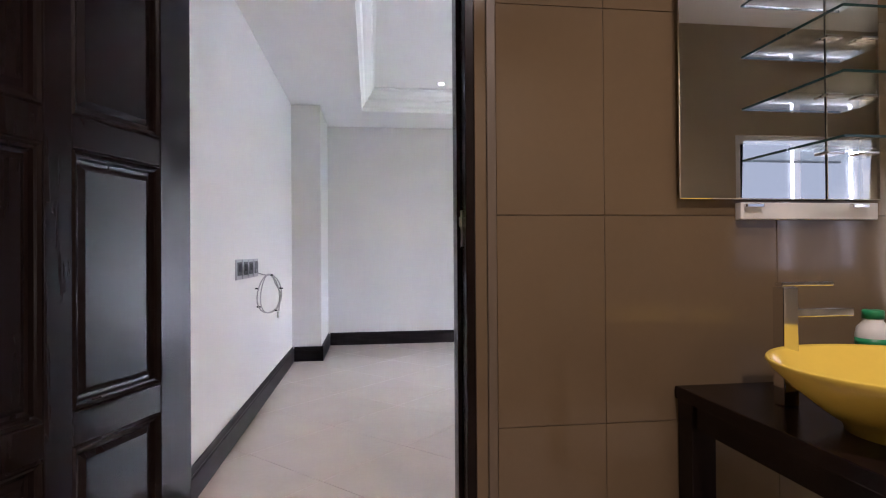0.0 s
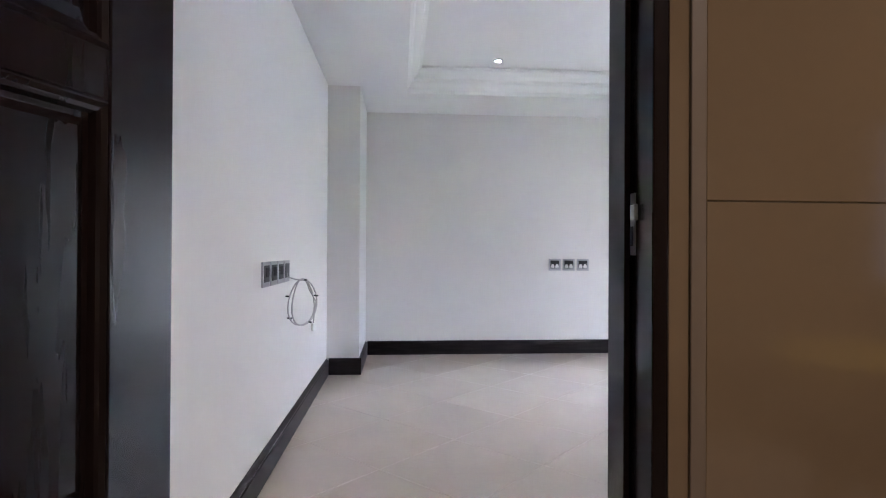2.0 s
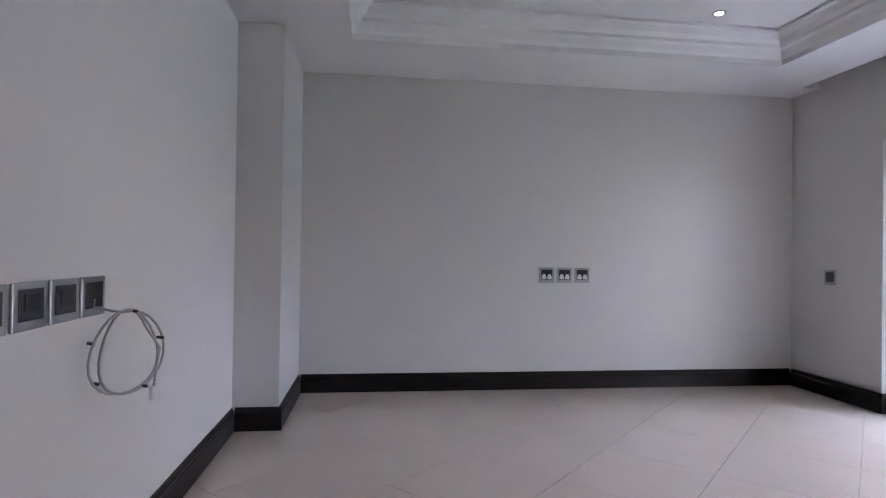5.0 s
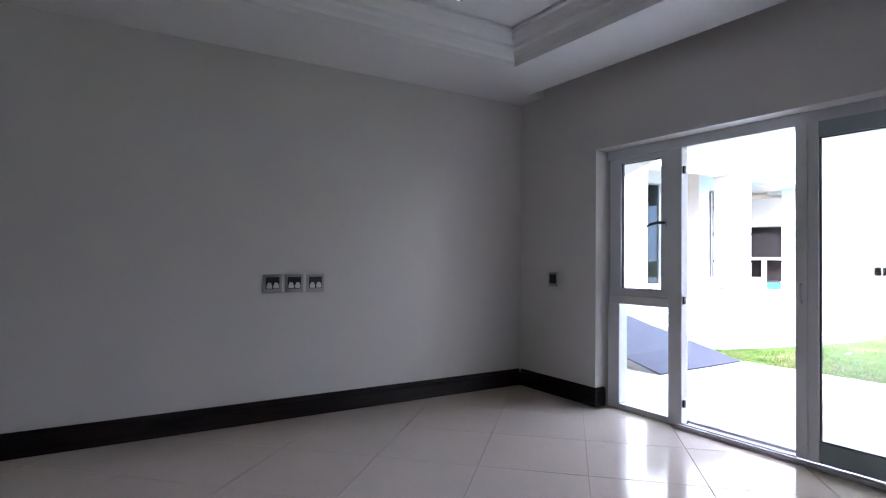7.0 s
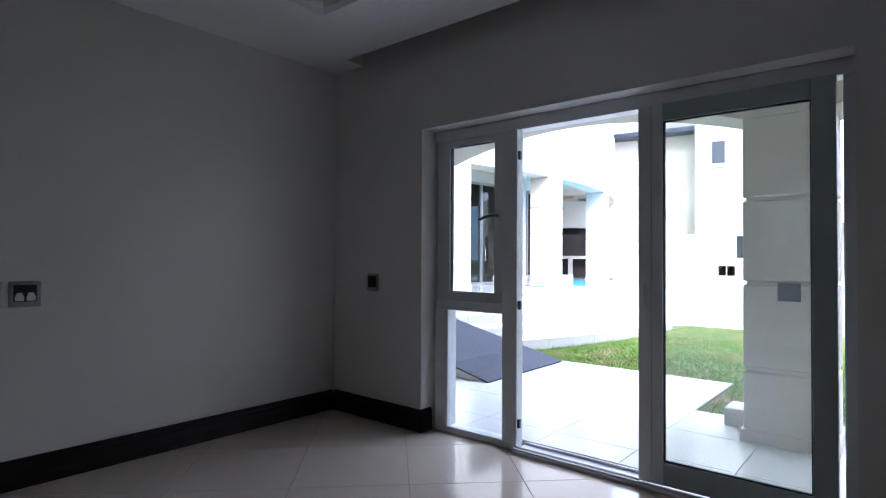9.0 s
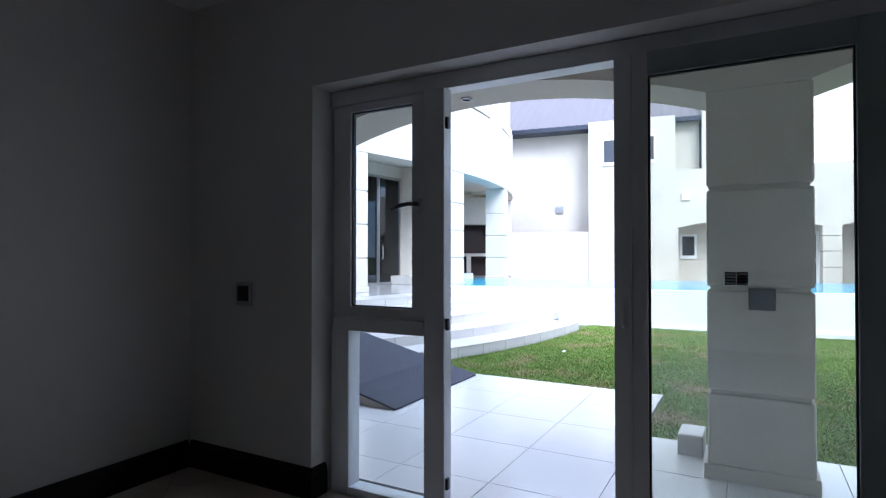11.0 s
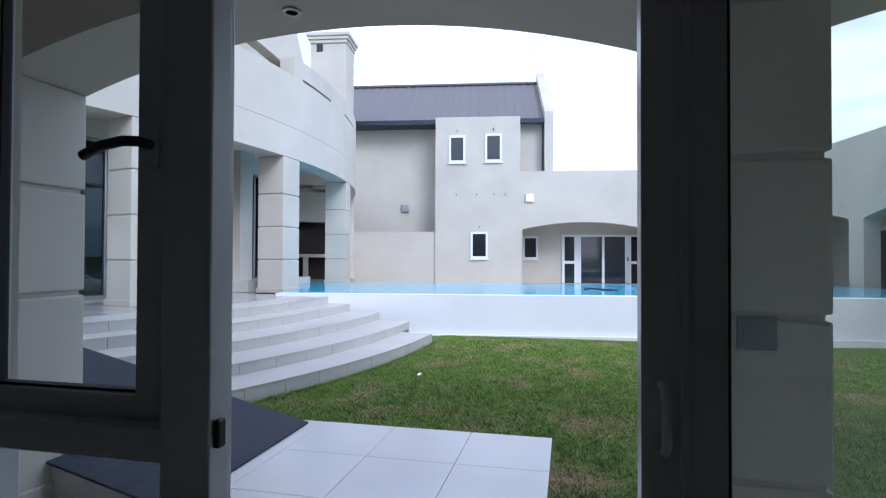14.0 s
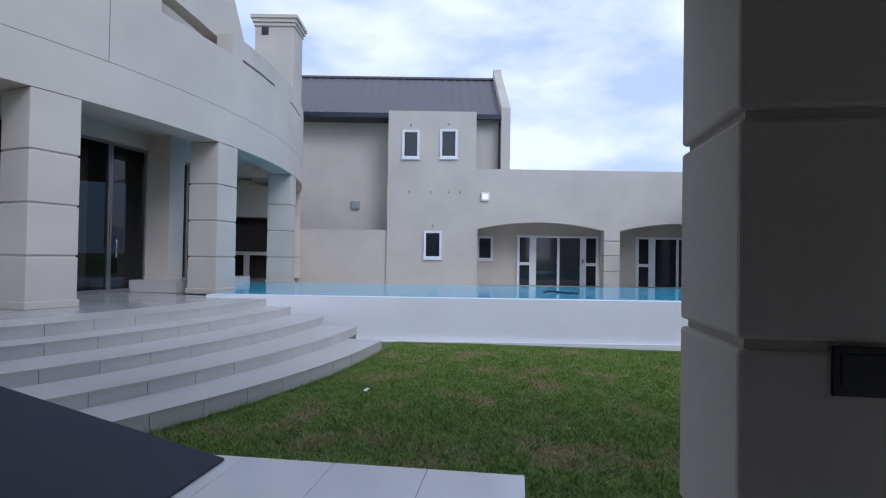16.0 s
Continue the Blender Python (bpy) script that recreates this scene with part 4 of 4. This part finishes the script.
ring(bm, 13.3, 13.9, -11.5, -7.75, 4.7, 5.25, 6)
setting(part("wall_upper_storey", bm, PLASTER), "cream plastered upper storey wall with a raked end", "wall")
bm = bmesh.new()
ring(bm, 12.0, 12.2, -50, 14, 3.6, 7.4, 40)
setting(part("wall_balcony_back", bm, PLASTER), "cream plastered wall at the back of the balcony", "wall")
bm = bmesh.new()
ring(bm, 11.6, 13.65, -50, -3.4, 7.4, 7.6, 30)
setting(part("roof_upper", bm, PLASTER), "flat roof of the upper storey", "roof")
# raised end of the parapet, with two narrow slots through it
bm = bmesh.new()
ring(bm, RB - 0.3, RB, -2.08, 28, 4.83, 5.17, 40)
for a0, a1 in ((-2.08, -0.6), (5.4, 10.3), (15.5, 28)):
    ring(bm, RB - 0.3, RB, a0, a1, 4.781, 4.829, 10)
setting(part("wall_parapet_end", bm, PLASTER), "raised plastered end of the balcony parapet", "parapet")
bm = bmesh.new()
ring(bm, RB - 0.02, RB + 0.0025, -12.44, -12.41, 3.776, 4.78, 1)
setting(part("trim_parapet_joint", bm, JOINT), "fine upright joint in the curved parapet", "trim")


def garden_box(name, mat, parent, *bs, w=0.0, label=""):
    return boxes(name, mat, parent, *bs, w=w, m=G, label=label)


# ---------- far house ----------
V = 16.5
house = thing("double_storey_house", "cream plastered house with a grey roof and tower", "house")
garden_box("tower", PLASTER, house, (0.43, V, 0.4, 3.12, V + 2.6, 5.75))
garden_box("low_wall", PLASTER, house, (-2.6, V + 0.06, 0.4, 0.429, V + 0.3, 2.09))
garden_box("recessed_wall", PLASTER, house, (-4.5, V + 1.0, 0.4, 0.429, V + 1.25, 5.85))
garden_box("side_wall", PLASTER, house, (3.121, V + 0.6, 4.0, 3.88, V + 0.9, 5.85))
bm = bmesh.new()
crest = []
for k in range(129):
    u, d = -6.0 + k * 0.0773, (0.022 if k % 4 in (1, 2) else 0.0)
    crest.append([bm.verts.new(G @ Vector(p)) for p in ((u, V + 0.35, 5.76 + d), (u, V + 3.4, 7.80 + d), (u, V + 3.4, 7.70), (u, V + 0.35, 5.66))])
for p, q in zip(crest, crest[1:]):
    for k in range(4):
        bm.faces.new((p[k], q[k], q[(k + 1) % 4], p[(k + 1) % 4]))
bm.faces.new(crest[0])
bm.faces.new(crest[-1][::-1])
part("roof", bm, ROOF, house, "ribbed grey sheet roof")
garden_box("ridge_cap", ROOF, house, (-6, V + 3.3, 7.79, 3.89, V + 3.55, 7.88), w=0.03)
bm = bmesh.new()
prism(bm, [(V + 0.2, 4.0), (V + 0.2, 5.95), (V + 3.2, 7.98), (V + 3.35, 8.2), (V + 3.6, 8.2), (V + 3.75, 7.98), (V + 6.7, 5.9), (V + 6.7, 4.0)], "x", 3.90, 4.18, G)
part("gable_wall", bm, PLASTER, house, "plastered gable upstand")
for u0, u1 in ((-4.0, 0.42), (3.13, 3.89)):
    garden_box("gutter", GUTTER, house, (u0, V + 0.22, 5.58, u1, V + 0.345, 5.74), w=0.015, label="dark blue gutter")
garden_box("fascia_board", GUTTER, house, (-4.0, V + 0.346, 5.6, 0.425, V + 0.99, 5.66))
garden_box("downpipe", GUTTER, house, (3.84, V + 0.48, 3.9, 3.92, V + 0.56, 5.579), w=0.02, label="dark blue downpipe")


def far_window(parent, u0, u1, z0, z1, v, name="window"):
    """A white framed window set on a wall, with panes and sill."""
    w = garden_box(name, PVC, parent, (u0, v - 0.04, z0, u0 + 0.07, v + 0.02, z1), (u1 - 0.07, v - 0.04, z0, u1, v + 0.02, z1), (u0 + 0.07, v - 0.04, z0, u1 - 0.07, v + 0.02, z0 + 0.07),
                   (u0 + 0.07, v - 0.04, z1 - 0.07, u1 - 0.07, v + 0.02, z1), label="white framed window")
    garden_box("pane", DARKPANE, w, (u0 + 0.07, v - 0.012, z0 + 0.07, u1 - 0.07, v - 0.003, z1 - 0.07))
    garden_box("sill", PVC, w, (u0 - 0.03, v - 0.07, z0 - 0.04, u1 + 0.03, v, z0 - 0.001))
    return w


DARKPANE = material("dark_window_glass", (0.018, 0.021, 0.026), 0.06, var=0.1, bump=0, spec=0.7)
for u0, u1, z0, z1 in ((0.86, 1.39, 4.29, 5.16), (2.01, 2.55, 4.31, 5.20), (1.56, 2.11, 1.24, 2.09)):
    far_window(house, u0, u1, z0, z1, V)
    garden_box("hook", GUTTER, house, ((u0 + u1) / 2 - 0.01, V - 0.05, z1 + 0.12, (u0 + u1) / 2 + 0.01, V, z1 + 0.18))
for u in (1.1, 1.75, 2.3, 2.65):
    garden_box("hook", GUTTER, house, (u - 0.01, V - 0.04, 3.24, u + 0.01, V, 3.30))

# arched wing of the house
wing = thing("arched_wing", "single-storey cream wing with shallow arches", "house")
bm = bmesh.new()
prism(bm, arch_outline(3.2, 7.08, 2.17, 2.40, 4.02), "y", V + 0.1, V + 0.45, G)
prism(bm, arch_outline(7.57, 11.4, 2.17, 2.42, 4.02), "y", V + 0.1, V + 0.45, G)
box(bm, 7.08, V + 0.1, 2.17, 7.57, V + 0.45, 4.02, m=G)
box(bm, 3.121, V + 0.1, 0.4, 3.2, V + 0.45, 4.02, m=G)
part("arcade_wall", bm, PLASTER, wing, "plastered wall with arches")
garden_box("back_wall", PLASTER, wing, (3.121, V + 1.6, 0.4, 12.5, V + 1.8, 4.0))
garden_box("porch_ceiling", CEIL, wing, (3.121, V + 0.451, 2.6, 12.5, V + 1.599, 2.7))
garden_box("roof_slab", PLASTER, wing, (3.121, V + 0.452, 3.6, 12.5, V + 6, 3.8))
for k, (z0, z1) in enumerate(((0.4, 0.93), (0.95, 1.40), (1.42, 1.85), (1.87, 2.17))):
    garden_box("block", PLASTER, wing, (7.08, V + 0.09, z0, 7.57, V + 0.46, z1), w=0.01)


def far_door(u, mirror, label):
    """A white framed door set: side lights with two panes, two tall leaves."""
    v = V + 1.6
    d = garden_box("door", PVC, wing, (u + 0.09, v - 0.06, 1.99, u + 2.63, v, 2.06), label=label)
    for a, b in ((0, 0.09), (0.42, 0.64), (2.10, 2.30), (2.63, 2.72)):
        garden_box("post", PVC, d, (u + a, v - 0.06, 0.41, u + b, v, 2.06 if a in (0, 2.63) else 1.99))
    garden_box("meeting_stile", PVC, d, (u + 1.34, v - 0.05, 0.41, u + 1.42, v, 1.99))
    for a, b in ((0.09, 0.42), (2.30, 2.63)):
        garden_box("rail", PVC, d, (u + a, v - 0.06, 1.07, u + b, v, 1.17))
    for a, b, z0, z1 in ((0.09, 0.42, 0.41, 1.07), (0.09, 0.42, 1.17, 1.99), (2.30, 2.63, 0.41, 1.07), (2.30, 2.63, 1.17, 1.99), (0.64, 1.34, 0.41, 1.99), (1.42, 2.10, 0.41, 1.99)):
        garden_box("pane", DARKPANE, d, (u + a, v - 0.03, z0, u + b, v - 0.02, z1))
    garden_box("handle", BLACKPLASTIC, d, (u + 2.17, v - 0.10, 1.16, u + 2.20, v - 0.061, 1.30))
    return d


far_door(4.61, False, "white framed double glass doors with side lights")
far_door(8.57, False, "white framed double glass doors with side lights")
far_window(wing, 3.29, 3.81, 1.22, 2.01, V + 1.6)

# wall lamps on the far house
for u, z, v, lit in ((3.42, 3.16, V + 0.1, True), (-0.69, 2.93, V + 1.0, False)):
    wlamp = thing("wall_lamp", "square bulkhead wall lamp, " + ("lit" if lit else "unlit"), "wall lamp")
    garden_box("housing", WHITEPLASTIC if lit else STEEL, wlamp, (u - 0.13, v - 0.09, z - 0.13, u + 0.13, v - 0.001, z + 0.13), w=0.015)
    garden_box("lens", DIMBULB if lit else STEEL, wlamp, (u - 0.075, v - 0.10, z - 0.075, u + 0.075, v - 0.091, z + 0.075), w=0.003)

# chimney
ch = thing("chimney", "square plastered chimney with a stepped cap", "chimney")
garden_box("shaft", PLASTER, ch, (-3.15, V - 1.6, 3.3, -2.07, V - 0.7, 7.62))
garden_box("cap", PLASTER, ch, (-3.18, V - 1.64, 7.62, -2.04, V - 0.66, 7.72), (-3.22, V - 1.68, 7.72, -2.00, V - 0.62, 7.82), (-3.26, V - 1.72, 7.82, -1.96, V - 0.58, 7.92), w=0.012)
garden_box("vent", BLACKPLASTIC, ch, (-2.97, V - 1.615, 7.38, -2.78, V - 1.602, 7.60))

# wing that returns towards the lawn, the plain garden wall, an added light-blocking wall
bm = bmesh.new()
rot = G @ pose(10.3, 0, 0)
prism(bm, arch_outline(12.2, 15.9, 2.17, 2.42, 4.02), "x", 0, 0.35, rot)
box(bm, 0, 15.9, 0.4, 0.35, V + 0.1, 4.02, m=rot)
prism(bm, arch_outline(7.9, 11.7, 2.17, 2.42, 4.02), "x", 0, 0.35, rot)
box(bm, 0, 11.7, 0.0, 0.35, 12.2, 4.02, m=rot)
box(bm, 0, -6, -0.1, 0.35, 7.9, 4.02, m=rot)
box(bm, 1.9, -6, -0.1, 2.1, V + 1.6, 3.9, m=rot)
box(bm, 0.351, 0, 3.3, 1.9, V + 0.09, 3.5, m=rot)
setting(part("wall_right_wing", bm, PLASTER), "cream plastered arched wing beside the pool", "wall")
for v in (13.2, 9.0):
    d = thing("door", "white framed dark glass door under the arches", "door", "wing doors", "structure")
    boxes("frame_bars", PVC, d, (1.86, v, 0.41, 1.899, v + 0.1, 2.1), (1.86, v + 0.85, 0.41, 1.899, v + 0.95, 2.1), (1.86, v + 1.7, 0.41, 1.899, v + 1.8, 2.1), (1.86, v + 0.1, 2.0, 1.899, v + 0.85, 2.1), (1.86, v + 0.95, 2.0, 1.899, v + 1.7, 2.1), m=rot)
    for a in (0.1, 0.95):
        boxes("pane", DARKPANE, d, (1.87, v + a, 0.41, 1.88, v + a + 0.75, 2.0), m=rot)
# unseen wall, added to keep skylight out of the patio's open south end
setting(boxes("wall_patio_light_block", PLASTER, None, (T + 0.02, -7.2, -0.1, PX1, -7.0, 3.3)), "unseen cream plastered wall added to block light at the patio end", "wall")
setting(boxes("wall_garden_end", PLASTER, None, (T + 0.02, 2.0, -0.1, 1.9, 2.2, 3.3)), "cream plastered garden wall", "wall")
setting(boxes("roof_slab", PLASTER, None, (XL - 0.3, YS - 0.2, 3.3, PX1, 0.3, 3.45), (T, -7.2, 3.3, PX1, YS - 0.2, 3.45), (T, 0.3, 3.3, PX1, 2.2, 3.45)), "flat roof slab over the room", "roof")


# ---------- tiles and pieces ----------
def clip(poly, inside_d):
    out = []
    for i, p in enumerate(poly):
        q = poly[(i + 1) % len(poly)]
        a, b = inside_d(p), inside_d(q)
        if a >= 0:
            out.append(p)
        if (a >= 0) != (b >= 0):
            t = a / (a - b)
            out.append((p[0] + t * (q[0] - p[0]), p[1] + t * (q[1] - p[1])))
    return out


def floor_tile(poly, top, depth, mat, parent, cache={}):
    cx, cy = poly[0]
    key = (mat.name, tuple((round(p[0] - cx, 3), round(p[1] - cy, 3)) for p in poly))
    if key not in cache:
        bm = bmesh.new()
        e = 0.0022
        mx, my = sum(p[0] for p in poly) / len(poly), sum(p[1] for p in poly) / len(poly)
        rim = [bm.verts.new((p[0] - cx, p[1] - cy, -depth)) for p in poly]
        mid = [bm.verts.new((p[0] - cx, p[1] - cy, -e * 0.6)) for p in poly]
        up = []
        for p in poly:
            d = Vector((mx - p[0], my - p[1], 0))
            d = d.normalized() * e if d.length > 1e-6 else d
            up.append(bm.verts.new((p[0] - cx + d.x, p[1] - cy + d.y, 0)))
        for a, b in ((rim, mid), (mid, up)):
            for i in range(len(poly)):
                j = (i + 1) % len(poly)
                bm.faces.new((a[i], a[j], b[j], b[i]))
        bm.faces.new(up)
        bmesh.ops.recalc_face_normals(bm, faces=bm.faces)
        me = bpy.data.meshes.new("tile")
        bm.to_mesh(me)
        bm.free()
        me.materials.append(mat)
        cache[key] = me
    ob = new("tile", cache[key])
    ob.location = (cx, cy, top)
    ob.parent = parent
    return ob


floor = setting(boxes("floor", GROUT, None, (XL - 0.02, YS - 0.16, -0.1, FX - 0.02, 0.01, -0.004)), "polished cream tiles laid diagonally", "floor")
hd, j = 0.449, 0.0022
for a in range(-14, 6):
    for b in range(-14, 8):
        if (a + b) % 2:
            continue
        cx, cy = -0.72 + a * hd, -1.53 + hd + b * hd
        poly = [(cx, cy - hd + j), (cx + hd - j, cy), (cx, cy + hd - j), (cx - hd + j, cy)]
        for f in (lambda p: p[0] - XL, lambda p: FX - 0.022 - p[0], lambda p: p[1] - YS + 0.10, lambda p: -p[1]):
            poly = clip(poly, f) if poly else poly
        if len(poly) > 2 and max(p[0] for p in poly) - min(p[0] for p in poly) > 0.02 and max(p[1] for p in poly) - min(p[1] for p in poly) > 0.02:
            floor_tile(poly, 0.0, 0.008, TILE, floor)

patio = setting(boxes("patio", JOINT, None, (FX + 0.10, OY0, -0.02, T, OY1, -0.004)), "white glazed patio tiles with grey joints", "patio")
for iy in range(-8, 8):
    for ix in range(0, 6):
        y0, x1 = -2.265 + 0.581 * iy, 3.19 - 0.64 * ix
        y1, x0 = y0 + 0.581, x1 - 0.64
        poly = [(x0 + 0.002, y0 + 0.002), (x1 - 0.002, y0 + 0.002), (x1 - 0.002, y1 - 0.002), (x0 + 0.002, y1 - 0.002)]
        if y0 < -2.3:
            poly = clip(poly, lambda p: 1.90 - p[0])
        poly = clip(poly, lambda p: p[0] - T - 0.024) if poly else poly
        poly = clip(poly, lambda p: 1.99 - p[1]) if poly else poly
        if len(poly) > 2:
            floor_tile(poly, 0.0, 0.012, PATIO, patio)

for st, r, z1, a0, a1 in steps:
    da = math.degrees(0.46 / r)
    off = random.random() * da
    a = a0 - off
    while a < a1:
        b0, b1 = max(a, a0), min(a + da, a1)
        if b1 - b0 > 0.15:
            g = math.degrees(0.003 / r)
            bm = bmesh.new()
            ring(bm, r - 0.011, r, b0 + g, b1 - g, z1 - 0.122 if z1 > 0.13 else -0.05, z1 - 0.0145, 3, CS)
            part("riser_tile", bm, STONE, st)
            bm = bmesh.new()
            ring(bm, r - 0.62, r + 0.006, b0 + g * 0.3, b1 - g * 0.3, z1 - 0.0135, z1, 3, CS)
            part("tread_tile", bm, STONE, st)
        a += da

# glazed wall tiles of the bathroom
bath_wall = bpy.data.objects["wall_bath_north"]
for iz in range(-1, 5):
    for ix in range(-6, 7):
        x0, x1 = max(-3.32 + 0.6 * ix, BX0), min(-3.32 + 0.6 * (ix + 1), BX1)
        z0, z1 = max(0.602 + 0.662 * (iz - 1), 0), min(0.602 + 0.662 * iz, BZ)
        if x1 - x0 < 0.02 or z1 - z0 < 0.02:
            continue
        spans = [(x0, x1, z0, z1)]
        if x1 > DX0 - 0.06 and x0 < DX1 + 0.096:
            spans = [s for s in ((x0, min(x1, DX0 - 0.06), z0, z1), (max(x0, DX1 + 0.0965), x1, z0, z1),
                                 (max(x0, DX0 - 0.06), min(x1, DX1 + 0.0965), max(z0, DZ + 0.055), z1)) if s[1] - s[0] > 0.015 and s[3] - s[2] > 0.015]
        for s in spans:
            boxes("tile", BROWNTILE, bath_wall, (s[0] + 0.0012, BY, s[2] + 0.0012, s[1] - 0.0012, BY + 0.011, s[3] - 0.0012), w=0.0012)
